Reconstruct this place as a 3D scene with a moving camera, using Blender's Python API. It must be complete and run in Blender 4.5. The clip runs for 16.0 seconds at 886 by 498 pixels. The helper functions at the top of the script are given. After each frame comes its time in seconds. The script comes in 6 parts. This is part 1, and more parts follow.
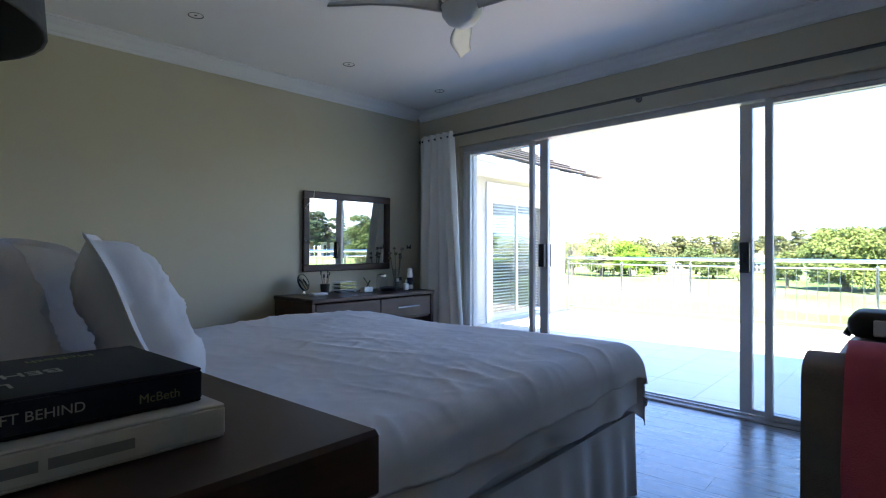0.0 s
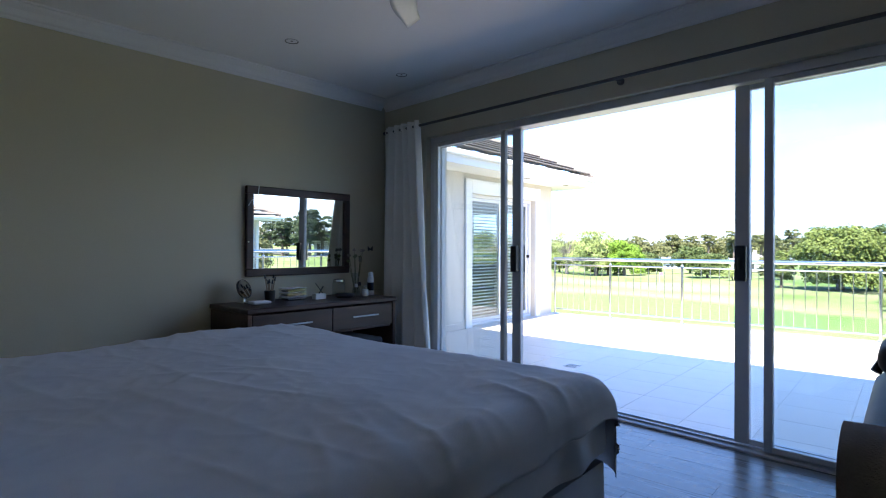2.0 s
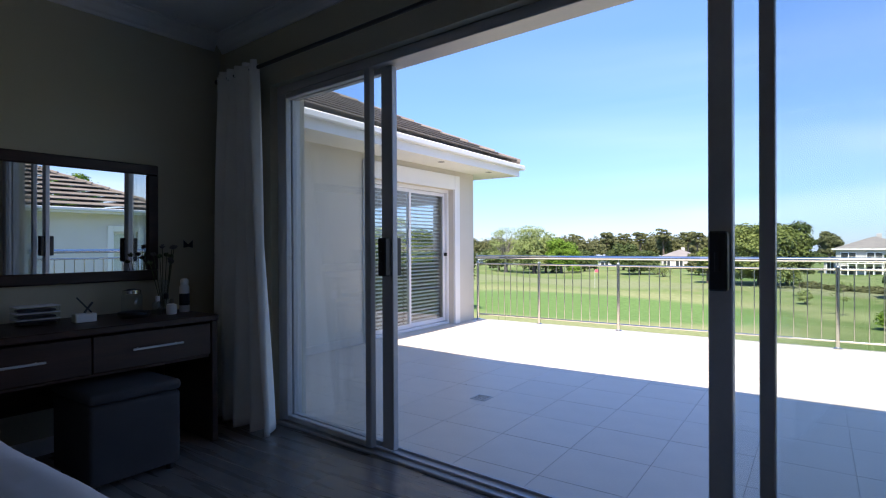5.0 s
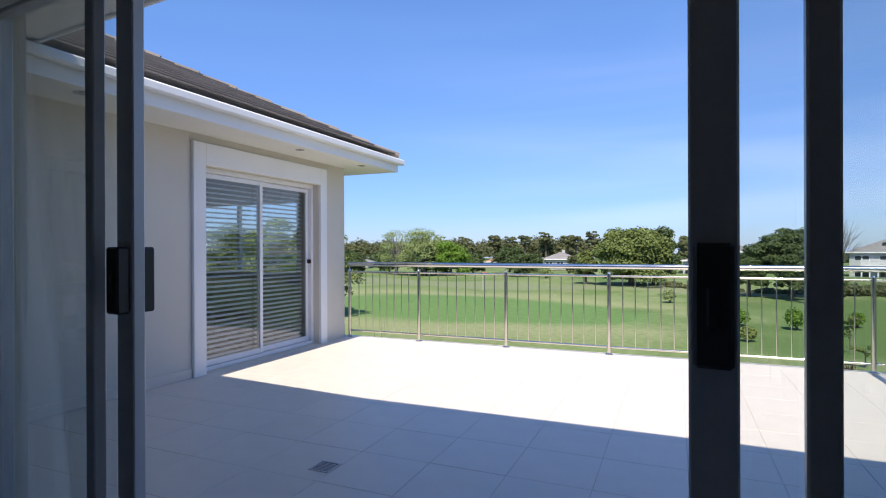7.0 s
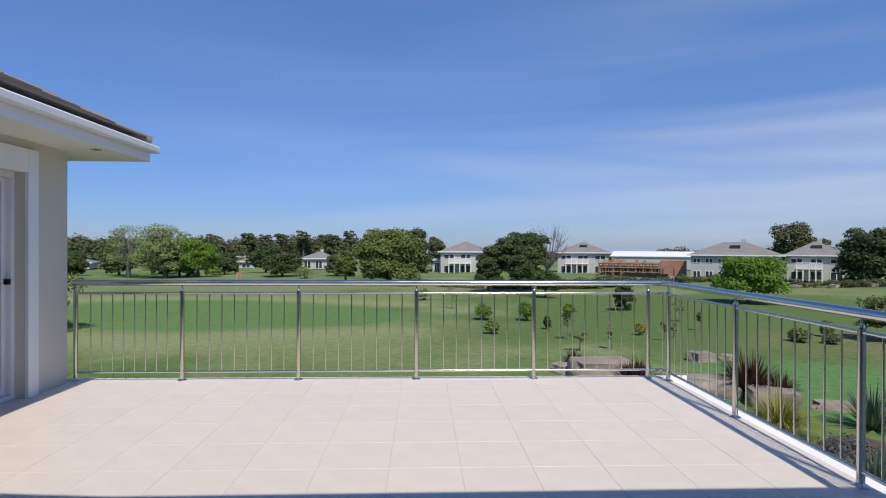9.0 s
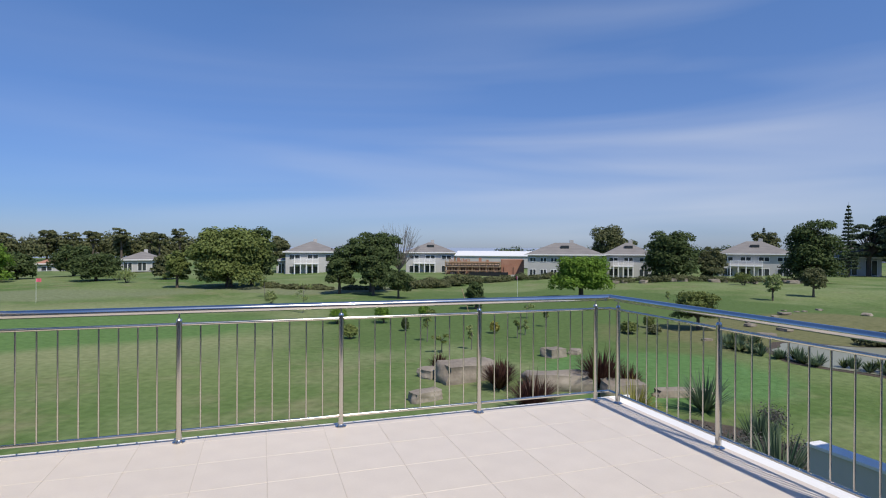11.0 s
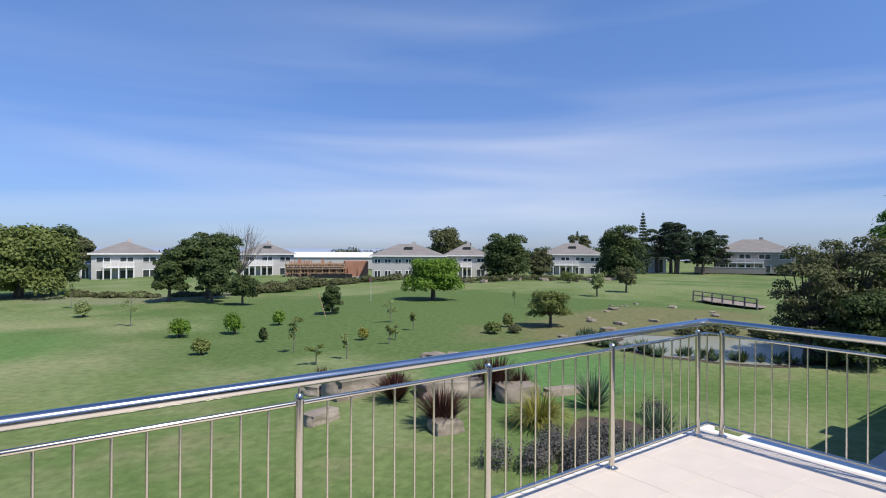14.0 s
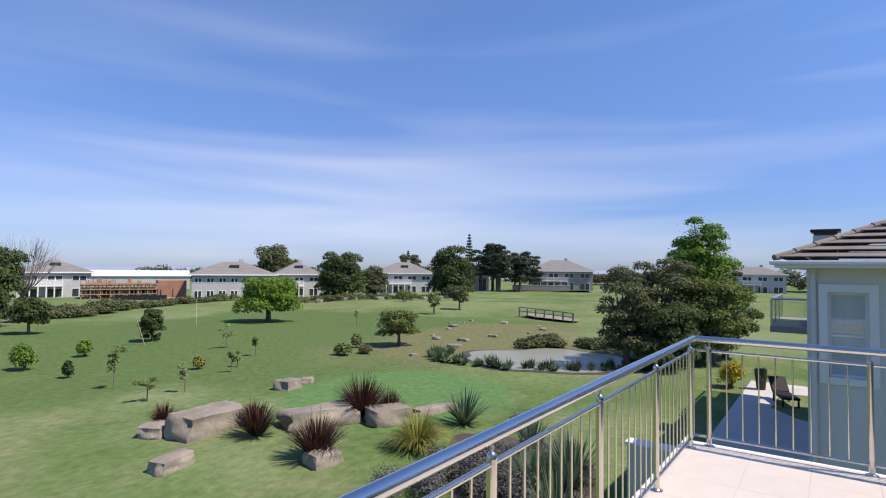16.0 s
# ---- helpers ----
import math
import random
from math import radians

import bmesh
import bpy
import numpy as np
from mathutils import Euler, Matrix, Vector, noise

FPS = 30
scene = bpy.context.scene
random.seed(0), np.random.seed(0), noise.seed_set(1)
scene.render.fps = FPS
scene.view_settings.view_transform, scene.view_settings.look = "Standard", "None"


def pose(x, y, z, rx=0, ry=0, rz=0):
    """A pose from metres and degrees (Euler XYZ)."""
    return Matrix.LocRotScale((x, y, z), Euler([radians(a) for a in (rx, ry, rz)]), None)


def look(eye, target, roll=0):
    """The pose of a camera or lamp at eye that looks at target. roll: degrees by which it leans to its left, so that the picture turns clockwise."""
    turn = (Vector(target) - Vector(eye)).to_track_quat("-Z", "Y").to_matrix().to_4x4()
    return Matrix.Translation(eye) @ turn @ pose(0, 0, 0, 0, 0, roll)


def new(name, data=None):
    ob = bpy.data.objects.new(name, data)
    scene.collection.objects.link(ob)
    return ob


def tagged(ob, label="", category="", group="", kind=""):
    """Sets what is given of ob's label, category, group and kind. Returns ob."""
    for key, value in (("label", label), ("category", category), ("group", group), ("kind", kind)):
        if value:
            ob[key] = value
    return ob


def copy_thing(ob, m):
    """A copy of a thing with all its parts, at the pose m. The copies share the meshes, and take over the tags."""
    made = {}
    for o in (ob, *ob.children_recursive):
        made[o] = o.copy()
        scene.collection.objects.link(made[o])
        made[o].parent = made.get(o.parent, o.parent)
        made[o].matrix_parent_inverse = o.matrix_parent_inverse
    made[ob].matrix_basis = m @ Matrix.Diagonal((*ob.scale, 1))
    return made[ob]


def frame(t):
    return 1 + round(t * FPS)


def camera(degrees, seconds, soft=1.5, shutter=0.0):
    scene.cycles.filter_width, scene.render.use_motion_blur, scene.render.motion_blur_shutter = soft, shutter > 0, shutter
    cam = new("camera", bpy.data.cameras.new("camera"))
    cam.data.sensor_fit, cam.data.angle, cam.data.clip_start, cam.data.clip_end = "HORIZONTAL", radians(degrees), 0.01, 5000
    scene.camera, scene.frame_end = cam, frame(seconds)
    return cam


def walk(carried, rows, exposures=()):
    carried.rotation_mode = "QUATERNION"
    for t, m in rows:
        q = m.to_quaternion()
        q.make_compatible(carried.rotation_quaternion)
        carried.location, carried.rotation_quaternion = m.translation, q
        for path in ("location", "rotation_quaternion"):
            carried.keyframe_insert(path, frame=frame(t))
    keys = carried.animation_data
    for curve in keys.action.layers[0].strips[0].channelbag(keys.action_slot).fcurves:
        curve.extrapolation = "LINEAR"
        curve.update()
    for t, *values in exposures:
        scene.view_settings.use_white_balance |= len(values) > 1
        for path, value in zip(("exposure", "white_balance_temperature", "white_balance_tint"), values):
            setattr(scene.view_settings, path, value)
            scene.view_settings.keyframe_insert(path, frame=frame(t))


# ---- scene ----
cam = camera(78.5, 16.0, 1.1)
PATH = [
    (0, (5.007, -4.227, 1.146), (3.689, -2.723, 1.145), -0.0),
    (0.5, (5.005, -4.104, 1.148), (3.681, -2.605, 1.15), -0.1),
    (1, (4.963, -3.976, 1.166), (3.645, -2.471, 1.164), 0.0),
    (1.5, (4.922, -3.855, 1.177), (3.611, -2.344, 1.17), 0.1),
    (2, (4.875, -3.66, 1.176), (3.57, -2.145, 1.17), 0.1),
    (2.5, (4.821, -3.504, 1.179), (3.519, -1.985, 1.171), 0.0),
    (3, (4.753, -3.297, 1.178), (3.457, -1.774, 1.163), 0.1),
    (5.5, (4.315, -1.962, 1.139), (3.233, -0.28, 1.131), -0.3),
    (6, (4.211, -1.669, 1.146), (3.189, 0.05, 1.138), -0.2),
    (6.5, (4.137, -1.428, 1.151), (3.221, 0.35, 1.147), -0.3),
    (7, (4.082, -1.185, 1.183), (3.294, 0.653, 1.18), -0.2),
    (7.5, (3.986, -0.996, 1.2), (3.337, 0.895, 1.196), -0.2),
    (8, (3.843, -0.829, 1.234), (3.44, 1.13, 1.232), 0.1),
    (8.5, (3.673, -0.658, 1.292), (3.527, 1.337, 1.286), 0.1),
    (9, (3.471, -0.442, 1.338), (3.544, 1.557, 1.33), 0.2),
    (9.5, (3.319, -0.206, 1.35), (3.582, 1.776, 1.347), 0.4),
    (12, (2.347, 1.296, 1.497), (3.151, 3.127, 1.486), 0.2),
    (12.5, (2.084, 1.614, 1.503), (2.978, 3.403, 1.497), 0.3),
    (13, (1.811, 1.95, 1.539), (2.796, 3.691, 1.533), 0.3),
    (13.5, (1.547, 2.252, 1.564), (2.628, 3.934, 1.561), 0.3),
    (14, (1.261, 2.577, 1.604), (2.441, 4.193, 1.6), 0.3),
    (14.5, (0.993, 2.927, 1.632), (2.268, 4.468, 1.635), 0.5),
    (15, (0.76, 3.323, 1.636), (2.162, 4.75, 1.651), 0.4),
    (15.5, (0.589, 3.679, 1.643), (2.112, 4.973, 1.685), 0.6),
    (16, (0.417, 3.988, 1.607), (2.042, 5.152, 1.677), 0.6),
]
EXPOSURES = [(0, 3.2, 6950, 11), (1.5, 2.7, 6850, 11), (3, 2.02, 6600, 10), (5.5, 1.0, 7000, 14), (6.2, 0.88, 6800, 12), (7.0, 0.5, 6650, 11), (8.0, 0.25, 6500, 10), (9, -0.2, 6480, 10), (9.6, -0.36, 6480, 10), (12, -0.14, 6500, 10), (13, -0.02, 6500, 10), (14.5, 0.05, 6600, 12), (16, 0.15, 6700, 14)]
walk(cam, [(t, look(eye, target, roll)) for t, eye, target, roll in PATH], EXPOSURES)

# ---- world, sun ----
SUN_TO = Vector((0.17, -0.66, 1.0)).normalized()
world = bpy.data.worlds.new("sky")
scene.world = world
world.use_nodes = True
wn, wl = world.node_tree.nodes, world.node_tree.links
bg = wn["Background"]
sky = wn.new("ShaderNodeTexSky")
sky.sky_type, sky.sun_disc = "NISHITA", False
sky.sun_elevation = math.asin(SUN_TO.z)
sky.sun_rotation = math.atan2(SUN_TO.x, SUN_TO.y)
sky.air_density, sky.dust_density, sky.ozone_density, sky.altitude = 1.0, 0.1, 3.0, 0
# thin high cirrus, drawn out along one direction
tc = wn.new("ShaderNodeTexCoord")
mp = wn.new("ShaderNodeMapping")
mp.inputs["Rotation"].default_value = (0.0, 0.22, 0.5)
mp.inputs["Scale"].default_value = (0.9, 0.9, 8.5)
cn = wn.new("ShaderNodeTexNoise")
cn.inputs["Scale"].default_value, cn.inputs["Detail"].default_value, cn.inputs["Roughness"].default_value = 1.2, 3.5, 0.42
cn.inputs["Distortion"].default_value = 0.5
cr = wn.new("ShaderNodeMapRange")
cr.inputs["From Min"].default_value, cr.inputs["From Max"].default_value = 0.42, 0.86
cr.inputs["To Min"].default_value, cr.inputs["To Max"].default_value = 0.05, 0.9
cm = wn.new("ShaderNodeMix")
cm.data_type = "RGBA"
cm.inputs["B"].default_value = (6.3, 6.7, 7.6, 1)
wl.new(tc.outputs["Generated"], mp.inputs["Vector"])
wl.new(mp.outputs["Vector"], cn.inputs["Vector"])
wl.new(cn.outputs["Fac"], cr.inputs["Value"])
# the veil is seen thicker towards the horizon
sz, lo, fm = wn.new("ShaderNodeSeparateXYZ"), wn.new("ShaderNodeMapRange"), wn.new("ShaderNodeMath")
wl.new(tc.outputs["Generated"], sz.inputs[0])
wl.new(sz.outputs["Z"], lo.inputs["Value"])
lo.inputs["From Min"].default_value, lo.inputs["From Max"].default_value = 0.16, 0.46
lo.inputs["To Min"].default_value, lo.inputs["To Max"].default_value = 0.46, 0.03
fm.operation = "MULTIPLY"
# and thins out towards the west
we, fw = wn.new("ShaderNodeMapRange"), wn.new("ShaderNodeMath")
we.inputs["From Min"].default_value, we.inputs["From Max"].default_value = -0.5, 0.6
we.inputs["To Min"].default_value, we.inputs["To Max"].default_value = 0.08, 1.7
fw.operation = "MULTIPLY"
fw.use_clamp = True
wl.new(sz.outputs["X"], we.inputs["Value"])
wl.new(we.outputs["Result"], fw.inputs[1])
wl.new(cr.outputs["Result"], fm.inputs[0])
wl.new(lo.outputs["Result"], fm.inputs[1])
wl.new(fm.outputs[0], fw.inputs[0])
wl.new(fw.outputs[0], cm.inputs["Factor"])
hs = wn.new("ShaderNodeMix")
hs.data_type, hs.blend_type = "RGBA", "MULTIPLY"
hs.inputs["Factor"].default_value = 1.0
# the air is clear: the horizon stays pale blue
hz, hc = wn.new("ShaderNodeMapRange"), wn.new("ShaderNodeMix")
hz.inputs["From Min"].default_value, hz.inputs["From Max"].default_value = 0.0, 0.38
hc.data_type = "RGBA"
hc.inputs["A"].default_value, hc.inputs["B"].default_value = (0.365, 0.485, 0.85, 1), (0.72, 0.93, 1.26, 1)
hsep = wn.new("ShaderNodeSeparateXYZ")
wl.new(wn.new("ShaderNodeTexCoord").outputs["Generated"], hsep.inputs[0])
wl.new(hsep.outputs["Z"], hz.inputs["Value"])
wl.new(hz.outputs["Result"], hc.inputs["Factor"])
wl.new(hc.outputs["Result"], hs.inputs["B"])
wl.new(sky.outputs["Color"], hs.inputs["A"])
wl.new(hs.outputs["Result"], cm.inputs["A"])
wl.new(cm.outputs["Result"], bg.inputs["Color"])
bg.inputs["Strength"].default_value = 0.125
sun = new("sun", bpy.data.lights.new("sun", "SUN"))
sun.data.energy, sun.data.angle, sun.data.color = 5.0, radians(0.53), (1.0, 0.92, 0.80)
sun.matrix_world = look(SUN_TO * 50, (0, 0, 0))


# ---- materials ----
def nodes_of(name):
    m = bpy.data.materials.new(name)
    m.use_nodes = True
    nt = m.node_tree
    return m, nt.nodes, nt.links, nt.nodes["Principled BSDF"]


def surface(name, a, b, rough=0.6, metal=0.0, scale=3.0, fine=40.0, bump=0.1, stretch=(1, 1, 1), vary=0.0, island=0.0, spec=0.5, depth=0.02, coat=0.0):
    """Two colours mixed by coarse and fine noise, with relief; vary: tone by object, island: tone by loose piece."""
    m, n, l, p = nodes_of(name)
    t = n.new("ShaderNodeTexCoord")
    g = n.new("ShaderNodeMapping")
    g.inputs["Scale"].default_value = stretch
    l.new(t.outputs["Object"], g.inputs["Vector"])
    n1, n2 = n.new("ShaderNodeTexNoise"), n.new("ShaderNodeTexNoise")
    n1.inputs["Scale"].default_value, n1.inputs["Detail"].default_value = scale, 4
    n2.inputs["Scale"].default_value, n2.inputs["Detail"].default_value = fine, 3
    l.new(g.outputs["Vector"], n1.inputs["Vector"])
    l.new(g.outputs["Vector"], n2.inputs["Vector"])
    add = n.new("ShaderNodeMath")
    add.operation = "MULTIPLY_ADD"
    add.inputs[1].default_value = 0.45
    l.new(n2.outputs["Fac"], add.inputs[0])
    l.new(n1.outputs["Fac"], add.inputs[2])
    rg = n.new("ShaderNodeMapRange")
    rg.inputs["From Min"].default_value, rg.inputs["From Max"].default_value = 0.45, 1.0
    l.new(add.outputs[0], rg.inputs["Value"])
    mx = n.new("ShaderNodeMix")
    mx.data_type = "RGBA"
    mx.inputs["A"].default_value, mx.inputs["B"].default_value = (*a, 1), (*b, 1)
    l.new(rg.outputs["Result"], mx.inputs["Factor"])
    out = mx.outputs["Result"]
    for amount, node, socket in ((vary, "ShaderNodeObjectInfo", "Random"), (island, "ShaderNodeNewGeometry", "Random Per Island")):
        if amount:
            oi = n.new(node)
            mr = n.new("ShaderNodeMapRange")
            mr.inputs["To Min"].default_value, mr.inputs["To Max"].default_value = 1 - amount, 1 + amount
            l.new(oi.outputs[socket], mr.inputs["Value"])
            hv = n.new("ShaderNodeHueSaturation")
            l.new(mr.outputs["Result"], hv.inputs["Value"])
            l.new(out, hv.inputs["Color"])
            out = hv.outputs["Color"]
    l.new(out, p.inputs["Base Color"])
    rr = n.new("ShaderNodeMapRange")
    rr.inputs["To Min"].default_value, rr.inputs["To Max"].default_value = max(0.02, rough - 0.08), min(1.0, rough + 0.08)
    l.new(n1.outputs["Fac"], rr.inputs["Value"])
    l.new(rr.outputs["Result"], p.inputs["Roughness"])
    p.inputs["Metallic"].default_value = metal
    p.inputs["Specular IOR Level"].default_value = spec
    p.inputs["Coat Weight"].default_value = coat
    if bump:
        bp = n.new("ShaderNodeBump")
        bp.inputs["Strength"].default_value, bp.inputs["Distance"].default_value = bump, depth
        l.new(add.outputs[0], bp.inputs["Height"])
        l.new(bp.outputs["Normal"], p.inputs["Normal"])
    return m


def leaf(name, a, b, gloss=0.5, through_light=0.25):
    """Foliage: tone by leaf, some light let through."""
    m, n, l, p = nodes_of(name)
    gi = n.new("ShaderNodeNewGeometry")
    mx = n.new("ShaderNodeMix")
    mx.data_type = "RGBA"
    mx.inputs["A"].default_value, mx.inputs["B"].default_value = (*a, 1), (*b, 1)
    l.new(gi.outputs["Random Per Island"], mx.inputs["Factor"])
    l.new(mx.outputs["Result"], p.inputs["Base Color"])
    p.inputs["Roughness"].default_value = gloss
    p.inputs["Specular IOR Level"].default_value = 0.12
    tr = n.new("ShaderNodeBsdfTranslucent")
    l.new(mx.outputs["Result"], tr.inputs["Color"])
    ms = n.new("ShaderNodeMixShader")
    ms.inputs["Fac"].default_value = through_light
    l.new(p.outputs["BSDF"], ms.inputs[1])
    l.new(tr.outputs["BSDF"], ms.inputs[2])
    l.new(ms.outputs["Shader"], n["Material Output"].inputs["Surface"])
    return m


def glass_pane(name, tint=(0.96, 0.98, 0.975), gloss=0.0, gain=0.035):
    m, n, l, p = nodes_of(name)
    tp, gl, fr, ms = n.new("ShaderNodeBsdfTransparent"), n.new("ShaderNodeBsdfGlossy"), n.new("ShaderNodeLayerWeight"), n.new("ShaderNodeMixShader")
    tp.inputs["Color"].default_value = (*tint, 1)
    gl.inputs["Roughness"].default_value = gloss
    fr.inputs["Blend"].default_value = 0.5
    pw, sc = n.new("ShaderNodeMath"), n.new("ShaderNodeMath")
    pw.operation, sc.operation = "POWER", "MULTIPLY_ADD"
    pw.inputs[1].default_value, sc.inputs[1].default_value, sc.inputs[2].default_value = 4.0, 0.9, gain
    l.new(fr.outputs["Facing"], pw.inputs[0])
    l.new(pw.outputs[0], sc.inputs[0])
    l.new(sc.outputs[0], ms.inputs["Fac"])
    l.new(tp.outputs["BSDF"], ms.inputs[1])
    l.new(gl.outputs["BSDF"], ms.inputs[2])
    l.new(ms.outputs["Shader"], n["Material Output"].inputs["Surface"])
    return m


WALL = surface("beige_wall_paint", (0.52, 0.47, 0.34), (0.58, 0.53, 0.39), 0.75, scale=0.8, fine=120, bump=0.12, depth=0.002)
CEIL = surface("white_ceiling_paint", (0.82, 0.81, 0.78), (0.87, 0.86, 0.83), 0.8, scale=0.7, fine=90, bump=0.05, depth=0.002)
PLASTER = surface("beige_outside_plaster", (0.57, 0.535, 0.465), (0.65, 0.61, 0.535), 0.85, scale=1.1, fine=160, bump=0.3, depth=0.003)
WHITE = surface("white_paint", (0.76, 0.76, 0.75), (0.83, 0.83, 0.82), 0.5, scale=1.5, fine=60, bump=0.05, depth=0.002)
SOFFIT = surface("cream_soffit_paint", (0.72, 0.71, 0.67), (0.79, 0.78, 0.74), 0.7, scale=1.0, fine=60, bump=0.05, depth=0.002)
TILE = surface("cream_porcelain_tile", (0.61, 0.545, 0.475), (0.67, 0.605, 0.53), 0.42, scale=5, fine=70, bump=0.06, vary=0.015, depth=0.002)
GROUT = surface("grey_grout", (0.46, 0.415, 0.36), (0.53, 0.475, 0.415), 0.9, scale=6, fine=90, bump=0.3, depth=0.002)
WOOD_FLOOR = surface("grey_brown_laminate", (0.14, 0.12, 0.108), (0.225, 0.198, 0.175), 0.28, scale=2.2, fine=22, bump=0.05, stretch=(0.5, 7, 1), vary=0.06, depth=0.002)
ALU = surface("grey_aluminium", (0.47, 0.47, 0.48), (0.54, 0.54, 0.545), 0.40, metal=0.2, scale=2, fine=60, bump=0.03, depth=0.001)
ALU_PALE = surface("white_aluminium", (0.72, 0.72, 0.73), (0.8, 0.8, 0.8), 0.4, scale=2, fine=60, bump=0.03, depth=0.001)
BLACK = surface("black_plastic", (0.010, 0.010, 0.012), (0.02, 0.02, 0.022), 0.4, scale=8, fine=80, bump=0.05, depth=0.001)
STEEL = surface("polished_stainless_steel", (0.60, 0.59, 0.57), (0.70, 0.69, 0.66), 0.16, metal=1.0, scale=3, fine=150, bump=0.02, stretch=(1, 1, 1), depth=0.001)
SATIN = surface("satin_stainless_steel", (0.60, 0.575, 0.51), (0.70, 0.67, 0.60), 0.17, metal=1.0, scale=3, fine=150, bump=0.02, depth=0.001)
GLASS = glass_pane("clear_glass", gain=0.055)
TINTED = glass_pane("grey_tinted_glass", (0.92, 0.94, 0.94), 0.0, 0.07)
REFLECTIVE = glass_pane("reflective_grey_glass", (0.90, 0.92, 0.91), 0.0, 0.07)
SLAT = surface("pale_blind_slats", (0.80, 0.80, 0.78), (0.86, 0.86, 0.84), 0.5, scale=4, fine=60, bump=0.02, depth=0.001)
DARK_WOOD = surface("dark_stained_wood", (0.024, 0.010, 0.007), (0.062, 0.026, 0.018), 0.42, spec=0.38, scale=2.0, fine=18, bump=0.06, stretch=(1, 0.6, 9), vary=0.08, depth=0.002)
LINEN = surface("white_cotton", (0.62, 0.62, 0.66), (0.74, 0.735, 0.76), 0.9, scale=3, fine=420, bump=0.25, depth=0.002)
CURTAIN = surface("cream_curtain_cloth", (0.84, 0.82, 0.76), (0.89, 0.87, 0.81), 0.9, scale=5, fine=260, bump=0.25, depth=0.003)
ROOF_TILE = surface("brown_grey_roof_tile", (0.15, 0.125, 0.105), (0.25, 0.215, 0.185), 0.85, scale=2.5, fine=45, bump=0.35, vary=0.12, island=0.1, depth=0.01)
# same brown-grey tile, toned down for the shade on the course fronts
ROOF_DARK = surface("shade_toned_roof_tile", (0.13, 0.11, 0.095), (0.22, 0.195, 0.17), 0.8, scale=2.5, fine=45, bump=0.35, vary=0.12, depth=0.01)
ROOF_FAR = surface("grey_brown_far_roof", (0.17, 0.16, 0.155), (0.25, 0.235, 0.22), 0.85, scale=0.6, fine=6, bump=0.3, stretch=(1, 1, 6), depth=0.05)
BARK = surface("grey_brown_bark", (0.07, 0.055, 0.045), (0.15, 0.12, 0.10), 0.95, scale=3, fine=30, bump=0.7, stretch=(4, 4, 0.7), depth=0.03)
ROCK = surface("brown_sandstone", (0.17, 0.14, 0.11), (0.36, 0.32, 0.26), 0.9, scale=0.9, fine=9, bump=0.6, depth=0.05, vary=0.16)
BRICK = surface("red_brown_brickwork", (0.30, 0.14, 0.09), (0.40, 0.22, 0.15), 0.9, scale=0.8, fine=9, bump=0.4, depth=0.03)
TIMBER = surface("raw_timber", (0.30, 0.20, 0.12), (0.45, 0.33, 0.22), 0.85, scale=1, fine=8, bump=0.3, depth=0.02)
FAR_WALL = surface("pale_render", (0.40, 0.395, 0.385), (0.49, 0.485, 0.475), 0.85, scale=0.3, fine=4, bump=0.1, depth=0.02)
NB_WALL = surface("pale_grey_render", (0.62, 0.60, 0.58), (0.70, 0.68, 0.66), 0.85, scale=0.9, fine=60, bump=0.2, depth=0.003)
TAUPE_WALL = surface("taupe_render", (0.27, 0.24, 0.215), (0.33, 0.295, 0.265), 0.85, scale=0.3, fine=4, bump=0.1, depth=0.02)
DARK_PANE = surface("dark_window_glass", (0.03, 0.035, 0.04), (0.05, 0.06, 0.065), 0.08, scale=0.5, fine=3, bump=0.0)
LEATHER = surface("black_leather", (0.012, 0.011, 0.011), (0.025, 0.023, 0.022), 0.6, spec=0.25, scale=6, fine=140, bump=0.3, depth=0.003)
PINK = surface("red_pink_towelling", (0.62, 0.10, 0.16), (0.74, 0.15, 0.21), 0.98, scale=8, fine=320, bump=0.8, depth=0.006)
GREY_CLOTH = surface("grey_brown_fleece", (0.14, 0.12, 0.11), (0.22, 0.19, 0.175), 0.98, scale=8, fine=260, bump=0.7, depth=0.005)
STOOL_CLOTH = surface("dark_grey_stool_cloth", (0.035, 0.034, 0.038), (0.055, 0.054, 0.058), 0.95, scale=6, fine=240, bump=0.5, depth=0.003)
PAPER = surface("white_book_cover", (0.55, 0.55, 0.56), (0.66, 0.66, 0.66), 0.5, scale=4, fine=90, bump=0.03, depth=0.001)
NAVY = surface("navy_book_cover", (0.008, 0.013, 0.028), (0.016, 0.024, 0.045), 0.6, spec=0.2, scale=4, fine=90, bump=0.03, depth=0.001)
SHADE = surface("dark_lampshade_cloth", (0.10, 0.095, 0.085), (0.15, 0.14, 0.125), 0.95, scale=4, fine=220, bump=0.4, depth=0.002)
PAVING = surface("grey_paving", (0.45, 0.43, 0.40), (0.56, 0.53, 0.49), 0.85, scale=0.8, fine=12, bump=0.2, depth=0.01)
MULCH = surface("dark_bed_soil", (0.05, 0.038, 0.028), (0.10, 0.08, 0.06), 1.0, scale=2, fine=24, bump=1.0, depth=0.05)
BRONZE = surface("dark_bronze_metal", (0.09, 0.082, 0.072), (0.13, 0.12, 0.105), 0.5, metal=0.4, scale=4, fine=80, bump=0.03, depth=0.001)
WATER, _n, _l, _p = nodes_of("green_brown_pond_water")
_p.inputs["Base Color"].default_value = (0.25, 0.26, 0.20, 1)
_p.inputs["Roughness"].default_value = 0.3
_p.inputs["Specular IOR Level"].default_value = 0.08
